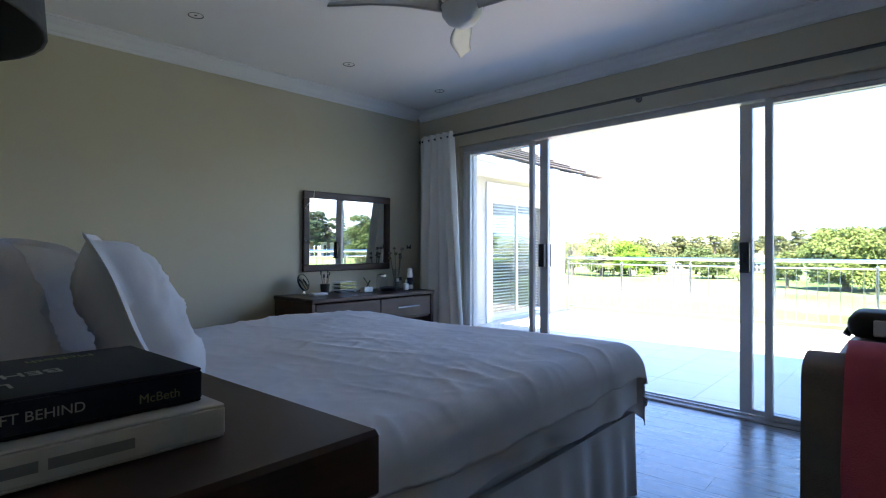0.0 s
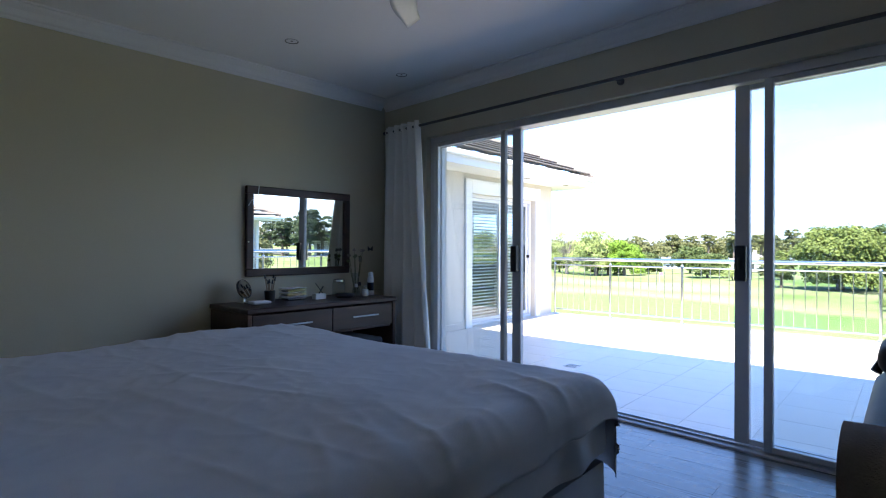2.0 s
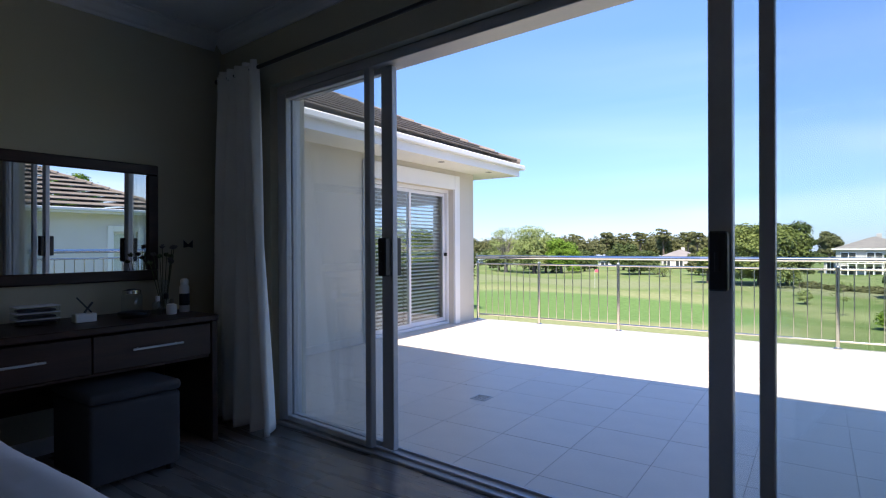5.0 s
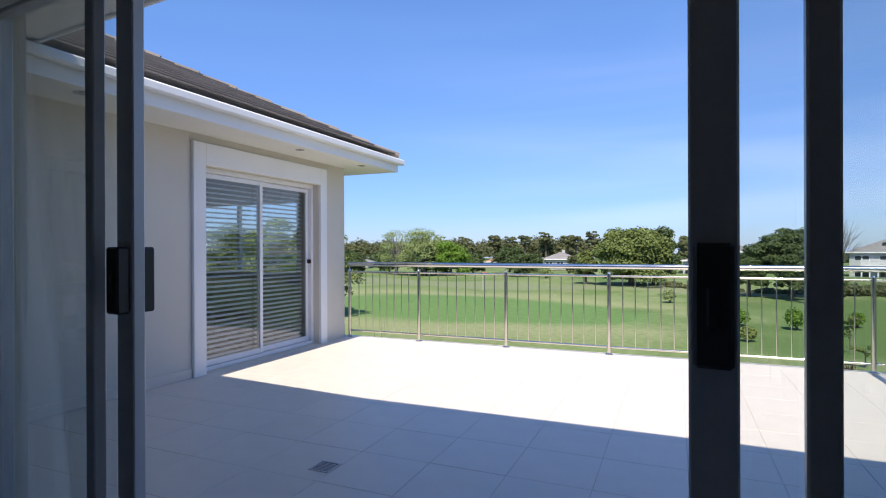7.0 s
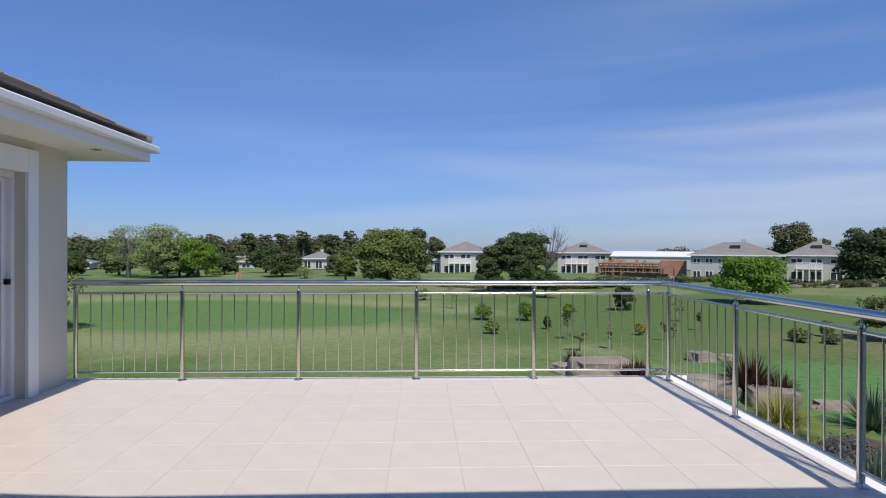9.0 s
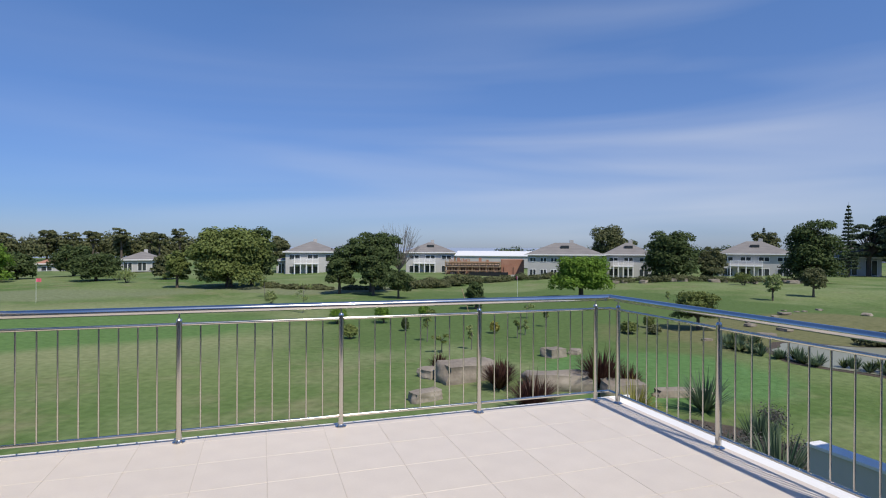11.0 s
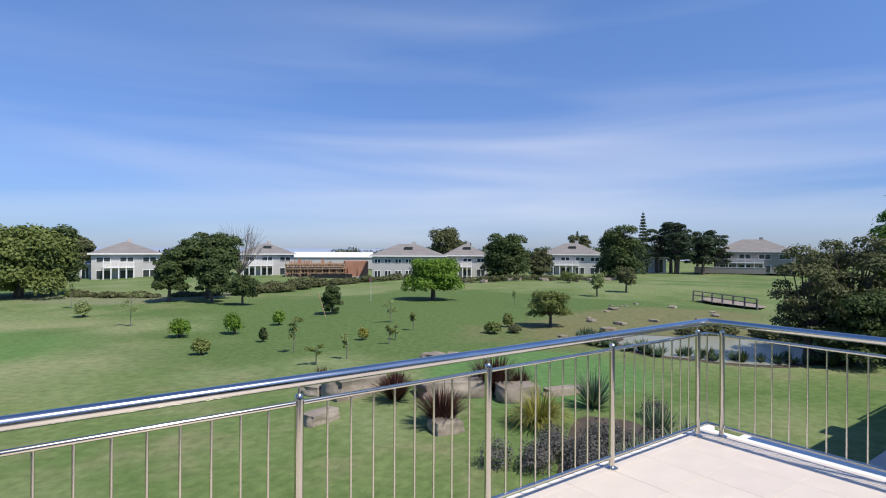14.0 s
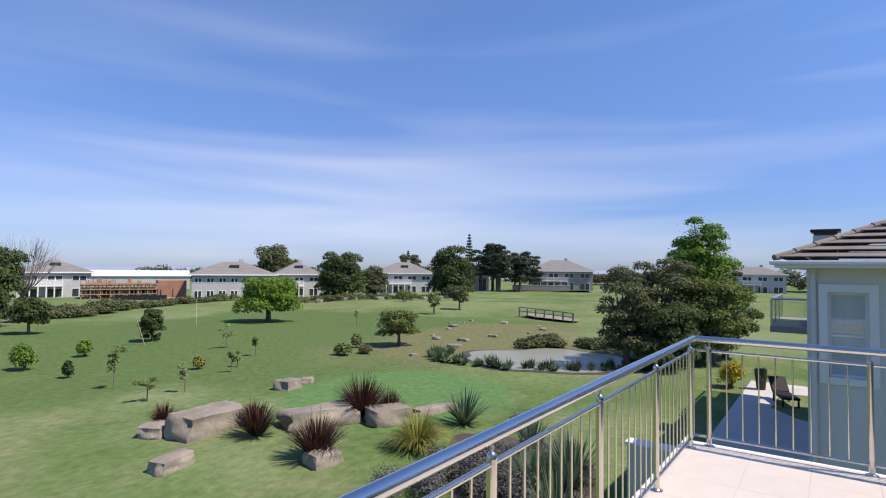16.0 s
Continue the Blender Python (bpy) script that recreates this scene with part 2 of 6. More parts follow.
_w = _n.new("ShaderNodeTexNoise")
_w.inputs["Scale"].default_value = 3.0
_b = _n.new("ShaderNodeBump")
_b.inputs["Strength"].default_value, _b.inputs["Distance"].default_value = 0.25, 0.02
_l.new(_w.outputs["Fac"], _b.inputs["Height"])
_l.new(_b.outputs["Normal"], _p.inputs["Normal"])
MIRROR, _n, _l, _p = nodes_of("silver_mirror")
_p.inputs["Base Color"].default_value, _p.inputs["Metallic"].default_value, _p.inputs["Roughness"].default_value = (0.86, 0.88, 0.87, 1), 1.0, 0.01
LEAF_DARK = leaf("dark_green_leaves", (0.045, 0.070, 0.027), (0.11, 0.15, 0.052))
LEAF_MID = leaf("mid_green_leaves", (0.092, 0.128, 0.035), (0.225, 0.268, 0.085))
LEAF_BRIGHT = leaf("bright_green_leaves", (0.095, 0.175, 0.02), (0.185, 0.31, 0.05))
LEAF_PALE = leaf("pale_spring_leaves", (0.19, 0.25, 0.085), (0.32, 0.38, 0.16))
LEAF_OLIVE = leaf("olive_leaves", (0.08, 0.095, 0.042), (0.17, 0.18, 0.085))
LEAF_BLUE = leaf("blue_green_needles", (0.036, 0.058, 0.034), (0.08, 0.112, 0.062))
LEAF_RED = leaf("bronze_red_blades", (0.045, 0.022, 0.018), (0.115, 0.055, 0.042))
LEAF_GREY = leaf("grey_green_ground_cover", (0.07, 0.072, 0.065), (0.19, 0.185, 0.175))
LEAF_YELLOW = leaf("yellow_green_blades", (0.22, 0.23, 0.05), (0.36, 0.34, 0.09))
LEAF_AGAVE = leaf("grey_green_blades", (0.078, 0.132, 0.078), (0.171, 0.232, 0.139))
FLOWER = leaf("yellow_flowers", (0.45, 0.33, 0.02), (0.30, 0.30, 0.04))
TWIG = surface("grey_twigs", (0.12, 0.11, 0.10), (0.2, 0.185, 0.17), 0.9, scale=4, fine=40, bump=0.2)


def grass_material():
    """Lawn: mown greens with mound shading in their broad tones, drier patches, a close-cut putting green and a rough
    belt.
    """
    m, n, l, p = nodes_of("golf_lawn")
    t = n.new("ShaderNodeTexCoord")

    def noise_at(scale, detail):
        q = n.new("ShaderNodeTexNoise")
        q.inputs["Scale"].default_value, q.inputs["Detail"].default_value = scale, detail
        l.new(t.outputs["Object"], q.inputs["Vector"])
        return q.outputs["Fac"]

    def spread(v, lo, hi):
        q = n.new("ShaderNodeMapRange")
        q.inputs["From Min"].default_value, q.inputs["From Max"].default_value = lo, hi
        l.new(v, q.inputs["Value"])
        return q.outputs["Result"]

    def blend(f, a, b):
        q = n.new("ShaderNodeMix")
        q.data_type = "RGBA"
        l.new(f, q.inputs["Factor"])
        for s, v in (("A", a), ("B", b)):
            if isinstance(v, tuple):
                q.inputs[s].default_value = (*v, 1)
            else:
                l.new(v, q.inputs[s])
        return q.outputs["Result"]

    def patch(x, y, rx, ry, wobble):
        g = n.new("ShaderNodeMapping")
        g.inputs["Location"].default_value = (-x / rx, -y / ry, 0)
        g.inputs["Scale"].default_value = (1 / rx, 1 / ry, 0)
        l.new(t.outputs["Object"], g.inputs["Vector"])
        le = n.new("ShaderNodeVectorMath")
        le.operation = "LENGTH"
        l.new(g.outputs["Vector"], le.inputs[0])
        ad = n.new("ShaderNodeMath")
        ad.operation = "MULTIPLY_ADD"
        ad.inputs[1].default_value = wobble
        l.new(noise_at(0.12, 3), ad.inputs[0])
        l.new(le.outputs["Value"], ad.inputs[2])
        return spread(ad.outputs[0], 1.25 + wobble / 2, 0.95 + wobble / 2)

    # broad green tones also carry the soft shading of gentle mounds as colour
    base = blend(spread(noise_at(0.07, 5), 0.38, 0.62), (0.100, 0.160, 0.048), (0.180, 0.218, 0.088))
    base = blend(spread(noise_at(0.35, 5), 0.52, 0.74), base, (0.238, 0.222, 0.125))
    base = blend(spread(noise_at(0.12, 4), 0.48, 0.70), base, (0.215, 0.246, 0.118))
    base = blend(patch(-12, 41, 19, 14, 0.6), base, (0.245, 0.258, 0.130))
    base = blend(patch(-12, 41, 14, 9, 0.5), base, (0.125, 0.205, 0.068))
    base = blend(patch(30, 40, 22, 20, 1.2), base, (0.112, 0.162, 0.056))
    base = blend(patch(18, 19, 5, 4, 1.2), base, (0.118, 0.212, 0.075))
    base = blend(patch(10, 67, 10, 5, 1.2), base, (0.211, 0.222, 0.130))
    base = blend(patch(35, 25, 11, 7, 1.6), base, (0.180, 0.172, 0.085))
    base = blend(patch(-45, 68, 40, 7, 1.0), base, (0.203, 0.222, 0.124))
    dark = blend(spread(noise_at(3.0, 7), 0.3, 0.75), (0.69, 0.77, 0.69), (1.08, 1.13, 1.11))
    mul = n.new("ShaderNodeMix")
    mul.data_type, mul.blend_type = "RGBA", "MULTIPLY"
    mul.inputs["Factor"].default_value = 1.0
    l.new(base, mul.inputs["A"])
    l.new(dark, mul.inputs["B"])
    l.new(mul.outputs["Result"], p.inputs["Base Color"])
    p.inputs["Roughness"].default_value = 0.95
    p.inputs["Specular IOR Level"].default_value = 0.1
    bp = n.new("ShaderNodeBump")
    bp.inputs["Strength"].default_value, bp.inputs["Distance"].default_value = 0.7, 0.08
    l.new(noise_at(5, 7), bp.inputs["Height"])
    l.new(bp.outputs["Normal"], p.inputs["Normal"])
    return m


GRASS = grass_material()
SEA = surface("hazy_blue_sea", (0.27, 0.33, 0.43), (0.31, 0.37, 0.47), 0.7, scale=0.01, fine=0.1, bump=0.0, spec=0.1)


# ---- builders ----
def part(name, bm, material, parent=None, label="", smooth=False):
    me = bpy.data.meshes.new(name)
    bm.to_mesh(me)
    bm.free()
    me.materials.append(material)
    if smooth:
        for f in me.polygons:
            f.use_smooth = True
        me.set_sharp_from_angle(angle=radians(48))
    ob = new(name, me)
    ob.parent = parent
    if label:
        tagged(ob, label)
    return ob


def cloud(name, verts, faces, material, parent=None, smooth=False):
    me = bpy.data.meshes.new(name)
    me.from_pydata([tuple(v) for v in verts], [], [tuple(f) for f in faces])
    me.materials.append(material)
    if smooth:
        for f in me.polygons:
            f.use_smooth = True
    ob = new(name, me)
    ob.parent = parent
    return ob


def thing(name, m, label, category, group="", kind=""):
    ob = new(name)
    ob.empty_display_size = 0.1
    ob.matrix_basis = m
    return tagged(ob, label, category, group, kind)


def box(x0, x1, y0, y1, z0, z1, bevel=0.0, bm=None, seg=1):
    own = bm is None
    bm = bm or bmesh.new()
    r = bmesh.ops.create_cube(bm, size=1.0, matrix=Matrix.Translation(((x0 + x1) / 2, (y0 + y1) / 2, (z0 + z1) / 2)) @ Matrix.Diagonal((x1 - x0, y1 - y0, z1 - z0, 1)))
    if bevel:
        es = list({e for v in r["verts"] for e in v.link_edges})
        bmesh.ops.bevel(bm, geom=es, offset=bevel, segments=seg, profile=0.5, affect="EDGES")
    return bm


def rod(p, q, r0, r1=None, n=10, bm=None):
    bm = bm or bmesh.new()
    p, q = Vector(p), Vector(q)
    d = q - p
    m = Matrix.Translation((p + q) / 2) @ d.to_track_quat("Z", "Y").to_matrix().to_4x4()
    bmesh.ops.create_cone(bm, cap_ends=True, segments=n, radius1=r0, radius2=r0 if r1 is None else r1, depth=d.length, matrix=m)
    return bm


def lathe(profile, n=20, at=(0, 0, 0), bm=None, caps=True):
    """Turned shape from (radius, height) pairs."""
    bm = bm or bmesh.new()
    rings = []
    for r, z in profile:
        rings.append([bm.verts.new((at[0] + r * math.cos(6.28319 * i / n), at[1] + r * math.sin(6.28319 * i / n), at[2] + z)) for i in range(n)])
    for a, b in zip(rings, rings[1:]):
        for i in range(n):
            bm.faces.new((a[i], a[(i + 1) % n], b[(i + 1) % n], b[i]))
    for ring, flip in ((rings[0], True), (rings[-1], False)):
        if caps and profile[0 if flip else -1][0] > 1e-4:
            bm.faces.new(list(reversed(ring)) if flip else ring)
    return bm


def slab(name, x0, x1, y0, y1, z0, z1, material, label, bevel=0.0, category="wall"):
    return tagged(part(name, box(x0, x1, y0, y1, z0, z1, bevel), material), label, category, kind="structure")


def sheet(nx, ny, f):
    """A grid of points f(u, v), 0 to 1."""
    bm = bmesh.new()
    g = [[bm.verts.new(f(i / nx, j / ny)) for i in range(nx + 1)] for j in range(ny + 1)]
    for j in range(ny):
        for i in range(nx):
            bm.faces.new((g[j][i], g[j][i + 1], g[j + 1][i + 1], g[j + 1][i]))
    return bm


def thicken(ob, t, bevel=0.0):
    md = ob.modifiers.new("thick", "SOLIDIFY")
    md.thickness = t
    return ob


def smoothstep(a, b, x):
    t = max(0.0, min(1.0, (x - a) / (b - a)))
    return t * t * (3 - 2 * t)

# ---- the house: bedroom shell ----
LX, RX, BY, IN, OUT, CZ, FZ = 0.95, 6.30, -4.60, -0.12, 0.12, 2.60, 0.02
DX0, DX1, DH = 1.56, 5.08, 2.17
slab("wall_west", LX - 0.22, LX, BY - 0.4, -0.01, -0.3, 2.75, WALL, "plain beige painted bedroom wall with a mirror")
slab("wall_east", RX, RX + 0.22, BY - 0.22, IN, -0.3, 2.75, WALL, "plain beige painted bedroom side wall")
slab("wall_south", LX - 0.6, RX, BY - 0.22, BY, -0.3, 2.75, WALL, "plain beige painted wall behind the bed head")
slab("wall_north_left", LX - 0.22, DX0, IN, OUT - 0.004, -0.3, 2.75, WALL, "beige painted wall beside the sliding doors")
slab("wall_north_right", DX1, RX + 0.22, IN, OUT - 0.004, -0.3, 2.75, WALL, "beige painted wall beside the sliding doors")
slab("wall_north_head", DX0, DX1, IN, OUT - 0.004, DH, 2.75, WALL, "beige painted wall above the sliding doors")
slab("outer_render_left", -0.2, DX0, OUT - 0.004, OUT + 0.02, 0.0, 2.44, PLASTER, "beige plastered outside wall beside the doors")
slab("outer_render_right", DX1, 6.9, OUT - 0.004, OUT + 0.02, 0.0, 2.44, PLASTER, "beige plastered outside wall beside the doors")
slab("outer_render_head", DX0, DX1, OUT - 0.004, OUT + 0.02, DH, 2.44, PLASTER, "beige plastered outside wall above the doors")
slab("outer_corner_wall", -0.2, LX - 0.22, -0.3, OUT - 0.004, 0.0, 2.44, PLASTER, "beige plastered return wall by the wing")
slab("ceiling", LX - 0.5, RX + 0.1, BY - 0.1, 0.08, CZ, CZ + 0.12, CEIL, "smooth white painted bedroom ceiling", category="ceiling")
slab("floor", LX - 0.45, RX, BY, IN + 0.02, -0.3, FZ - 0.012, GROUT, "grey-brown laminate plank floor with a soft sheen", category="floor")
slab("house_base", LX - 0.6, RX + 0.2, BY - 0.2, -0.05, -3.75, -0.301, PLASTER, "plastered ground storey below the bedroom")


def cornice(name, a, b, inward):
    """Stepped cove along a wall from a to b."""
    a, b, k = Vector(a), Vector(b), Vector(inward)
    prof = ((0.0, -0.10), (0.012, -0.10), (0.018, -0.085), (0.03, -0.075), (0.05, -0.045), (0.075, -0.025), (0.085, -0.012), (0.10, -0.012), (0.10, 0.0), (0.0, 0.0))
    bm = bmesh.new()
    r1 = [bm.verts.new(a + k * u + Vector((0, 0, w))) for u, w in prof]
    r2 = [bm.verts.new(b + k * u + Vector((0, 0, w))) for u, w in prof]
    for i in range(len(prof)):
        j = (i + 1) % len(prof)
        bm.faces.new((r1[i], r1[j], r2[j], r2[i]))
    bmesh.ops.recalc_face_normals(bm, faces=bm.faces)
    tagged(part(name, bm, WHITE), "white stepped plaster cornice under the ceiling", "cornice", kind="structure")


cornice("trim_cornice_west", (LX, BY - 0.1, CZ), (LX, -0.06, CZ), (1, 0, 0))
cornice("trim_cornice_north", (LX + 0.03, IN, CZ), (RX, IN, CZ), (0, -1, 0))
cornice("trim_cornice_east", (RX, BY, CZ), (RX, IN, CZ), (-1, 0, 0))
cornice("trim_cornice_south", (LX - 0.4, BY, CZ), (RX, BY, CZ), (0, 1, 0))
slab("baseboard_west", LX, LX + 0.015, BY, -0.1, FZ, FZ + 0.09, WHITE, "white painted baseboard", 0.003, "baseboard")
slab("baseboard_south", LX + 0.015, RX, BY, BY + 0.015, FZ, FZ + 0.09, WHITE, "white painted baseboard", 0.003, "baseboard")
slab("baseboard_north", LX + 0.015, DX0 - 0.06, IN - 0.015, IN, FZ, FZ + 0.09, WHITE, "white painted baseboard", 0.003, "baseboard")

# downlights in the bedroom ceiling
def downlight(x, y, z, label):
    t = thing("downlight", pose(x, y, z), label, "downlight", "recessed downlights")
    part("ring", lathe([(0.032, 0.004), (0.046, -0.003), (0.046, 0.0), (0.03, 0.012)], 20), BRONZE, t, smooth=True)
    part("bulb", lathe([(0.0, -0.001), (0.028, 0.002), (0.03, 0.012)], 16), DARK_PANE, t, "unlit glass bulb", True)
    return t


for x, y in ((1.63, -1.5), (1.69, -0.49), (1.62, -2.7), (4.9, -0.49), (4.9, -2.7)):
    downlight(x, y, CZ, "small round steel downlight set in the bedroom ceiling")

# ---- sliding doors ----
def stile(name, x0, x1, y, parent, z0=0.05, z1=DH - 0.05, w=0.04, label=""):
    return part(name, box(x0, x1, y - w / 2, y + w / 2, z0, z1, 0.004), ALU, parent, label)


frame_set = thing("door_1", pose(0, 0, 0), "wide dark grey aluminium sliding door frame, doors slid open", "sliding door", kind="structure")
for nm, b in (("head", (DX0, DX1, -0.07, 0.07, DH - 0.055, DH - 0.001)), ("track", (DX0, DX1, -0.085, 0.075, -0.005, 0.035)), ("jamb", (DX0 + 0.001, DX0 + 0.055, -0.07, 0.07, 0.036, DH - 0.056)), ("jamb", (DX1 - 0.055, DX1 - 0.001, -0.07, 0.07, 0.036, DH - 0.056))):
    part(nm, box(*b, 0.004), ALU, frame_set)
for y in (-0.035, 0.035):
    part("track_rib", box(DX0 + 0.06, DX1 - 0.06, y - 0.006, y + 0.006, 0.036, 0.048), ALU, frame_set)


def panel(x0, x1, y, handle_at, label, wide_left=0.05, wide_right=0.05):
    t = thing("sliding_door", pose(0, 0, 0), label, "door", "glass sliding door panels", kind="structure")
    z0, z1 = 0.05, DH - 0.06
    part("stile", box(x0, x0 + wide_left, y - 0.02, y + 0.02, z0, z1, 0.004), ALU, t)
    part("stile", box(x1 - wide_right, x1, y - 0.02, y + 0.02, z0, z1, 0.004), ALU, t)
    part("rail", box(x0 + wide_left, x1 - wide_right, y - 0.019, y + 0.019, z0, z0 + 0.032, 0.004), ALU, t)
    part("rail", box(x0 + wide_left, x1 - wide_right, y - 0.019, y + 0.019, z1 - 0.032, z1, 0.004), ALU, t)
    g = part("pane", box(x0 + wide_left, x1 - wide_right, y - 0.003, y + 0.003, z0 + 0.032, z1 - 0.032), GLASS, t, "clear glass pane")
    g.visible_shadow = False
    for hx, sgn in handle_at:
        h = part("handle", box(hx - 0.030, hx + 0.030, min(y + sgn * 0.02, y + sgn * 0.062), max(y + sgn * 0.02, y + sgn * 0.062), 0.985, 1.19, 0.006), BLACK, t, "black lock handle")
        part("latch", box(hx - 0.010, hx + 0.010, min(y + sgn * 0.062, y + sgn * 0.070), max(y + sgn * 0.062, y + sgn * 0.070), 1.05, 1.12, 0.004), BLACK, h)
    return t


panel(DX0 + 0.06, 2.437, -0.058, [], "fixed glass panel of the sliding door beside the curtain", 0.045, 0.045)
panel(DX0 + 0.064, 2.558, -0.008, [(2.515, -1), (2.515, 1)], "open glass sliding panel with black lock handles", 0.04, 0.085)
panel(4.110, 4.97, -0.005, [(4.150, -1), (4.150, 1)], "open glass sliding panel with black lock handles", 0.078, 0.04)
panel(4.275, DX1 - 0.06, -0.055, [], "fixed glass panel of the sliding door", 0.045, 0.045)
catch = tagged(part("door_catch", box(1.635, 1.665, -0.075, -0.035, 1.06, 1.09, 0.004), BLACK), "small black catch on the sliding door jamb", "catch", kind="structure")

# ---- curtain rod and curtains ----
cr_t = thing("curtain_rod", pose(0, -0.21, 2.264), "slim dark metal curtain rod above the sliding doors", "curtain rod")
part("pole", rod((1.08, 0, 0), (5.7, 0, 0), 0.012, n=10), BRONZE, cr_t, smooth=True)
for x in (1.08, 5.7):
    part("finial", lathe([(0.0, -0.022), (0.02, -0.012), (0.024, 0.0), (0.02, 0.012), (0.0, 0.022)], 12, (x, 0, 0)), BRONZE, cr_t, smooth=True)
for x in (1.16, 3.45, 5.6):
    b = part("bracket", rod((x, 0, 0), (x, 0.09, 0), 0.008, n=8), BRONZE, cr_t)
    part("rose", rod((x, 0.075, 0), (x, 0.09, 0), 0.024, n=12), BRONZE, b)


def curtain(x0, x1, flare, folds, label):
    t = thing("curtain", pose(0, -0.2, 0), label, "curtain", "curtains")

    def f(u, v):
        z = FZ + 0.02 + v * 2.25
        g = 1 - v
        w = (x1 - x0) + flare * g
        x = x0 - flare * 0.10 * g + u * w
        a = 0.026 + 0.032 * g ** 0.8
        y = -0.02 + a * math.sin(u * folds * 6.283 + 0.6 * math.sin(3 * v + 5 * u)) + 0.012 * math.sin(9 * u + 4 * v) - 0.05 * g
        return (x, y, z + 0.008 * math.sin(u * folds * 6.283))
    ob = part("drape", sheet(90, 40, f), CURTAIN, t, smooth=True)
    thicken(ob, 0.004)
    part("heading", sheet(90, 2, lambda u, v: (x0 + u * (x1 - x0), -0.026 + 0.02 * math.sin(u * folds * 6.283 + 0.4), 2.24 + v * 0.07)), CURTAIN, t, smooth=True)
    return t


curtain(1.10, 1.57, 0.27, 5, "cream floor-length pleated curtain drawn to the wall")

# the door wall stands a little out of square with the terrace
SKEW = pose(2.5, 0, 0) @ pose(0, 0, 0, 0, 0, -5.0) @ pose(-2.5, 0, 0)
for ob in list(bpy.data.objects):
    if ob.parent is None and ob.name.split(".")[0] in ("wall_north_left", "wall_north_right", "wall_north_head", "outer_render_left", "outer_render_right", "outer_render_head", "door_1", "sliding_door", "door_catch", "curtain_rod", "trim_cornice_north", "curtain"):
        ob.matrix_basis = SKEW @ ob.matrix_basis

# ---- mirror and dressing table ----
mt = thing("wall_mirror", pose(LX + 0.008, -0.965, 1.30, 0, 0.75, 0), "wide wall mirror in a dark wooden frame", "mirror")
for nm, b in (("frame_top", (0, 0.032, -0.502, 0.502, 0.295, 0.357)), ("frame_bottom", (0, 0.032, -0.502, 0.502, -0.357, -0.295)), ("frame_side", (0, 0.032, -0.502, -0.44, -0.2945, 0.2945)), ("frame_side", (0, 0.032, 0.44, 0.502, -0.2945, 0.2945))):
    part(nm, box(*b, 0.006), DARK_WOOD, mt)
part("mirror_glass", box(0.004, 0.012, -0.4395, 0.4395, -0.2945, 0.2945), MIRROR, mt, "bright silvered glass")
cord = bmesh.new()
pts = [(0.036, -0.40, 0.362), (0.037, -0.41, 0.28), (0.038, -0.47, 0.235), (0.037, -0.49, 0.2)]
for a, b in zip(pts, pts[1:]):
    rod(a, b, 0.003, n=6, bm=cord)
part("cord", cord, WHITE, mt, "thin white cord hung over the frame")
part("clip", lathe([(0.0, 0.0), (0.008, 0.006), (0.0, 0.014)], 8, (0.036, -0.487, -0.09)), WHITE, mt)

dt = thing("dressing_table", pose(LX + 0.02, -1.75, FZ), "long dark wooden dressing table with drawers", "dressing table")
DW, DL, DT = 0.57, 1.36, 0.735
part("top", box(0, DW, 0, DL, DT - 0.035, DT, 0.006), DARK_WOOD, dt)
part("side_panel", box(0.01, DW - 0.01, 0.005, 0.04, 0, DT - 0.0355, 0.004), DARK_WOOD, dt)
part("side_panel", box(0.01, DW - 0.01, DL - 0.04, DL - 0.005, 0, DT - 0.0355, 0.004), DARK_WOOD, dt)
part("back_panel", box(0.0, 0.012, 0.042, DL - 0.042, 0.25, DT - 0.037, 0.002), DARK_WOOD, dt)
part("apron", box(0.02, DW - 0.04, 0.042, DL - 0.042, DT - 0.245, DT - 0.23, 0.002), DARK_WOOD, dt)
for y0, y1 in ((0.045, 0.70), (0.705, DL - 0.045)):
    d = part("drawer", box(DW - 0.036, DW - 0.014, y0, y1, DT - 0.225, DT - 0.045, 0.004), DARK_WOOD, dt)
    yc = (y0 + y1) / 2
    h = rod((DW + 0.014, yc - 0.13, DT - 0.13), (DW + 0.014, yc + 0.13, DT - 0.13), 0.006, n=8)
    for k in (-0.1, 0.1):
        rod((DW - 0.014, yc + k, DT - 0.13), (DW + 0.014, yc + k, DT - 0.13), 0.005, n=6, bm=h)
    part("handle", h, ALU, d, "brushed steel bar handle")

st = thing("stool", pose(LX + 0.56, -0.93, FZ), "dark grey cloth cube stool tucked under the dressing table", "stool")
part("body", box(-0.22, 0.22, -0.21, 0.21, 0.03, 0.40, 0.02, seg=3), STOOL_CLOTH, st, smooth=True)
part("cushion", box(-0.225, 0.225, -0.215, 0.215, 0.402, 0.455, 0.022, seg=3), STOOL_CLOTH, st, smooth=True)
for x, y in ((-0.18, -0.17), (0.18, -0.17), (-0.18, 0.17), (0.18, 0.17)):
    part("foot", rod((x, y, 0), (x, y, 0.031), 0.018, n=8), BLACK, st)

TT = FZ + DT + 0.001
def on_table(name, x, y, label, category):
    return thing(name, pose(LX + x, y, TT), label, category)


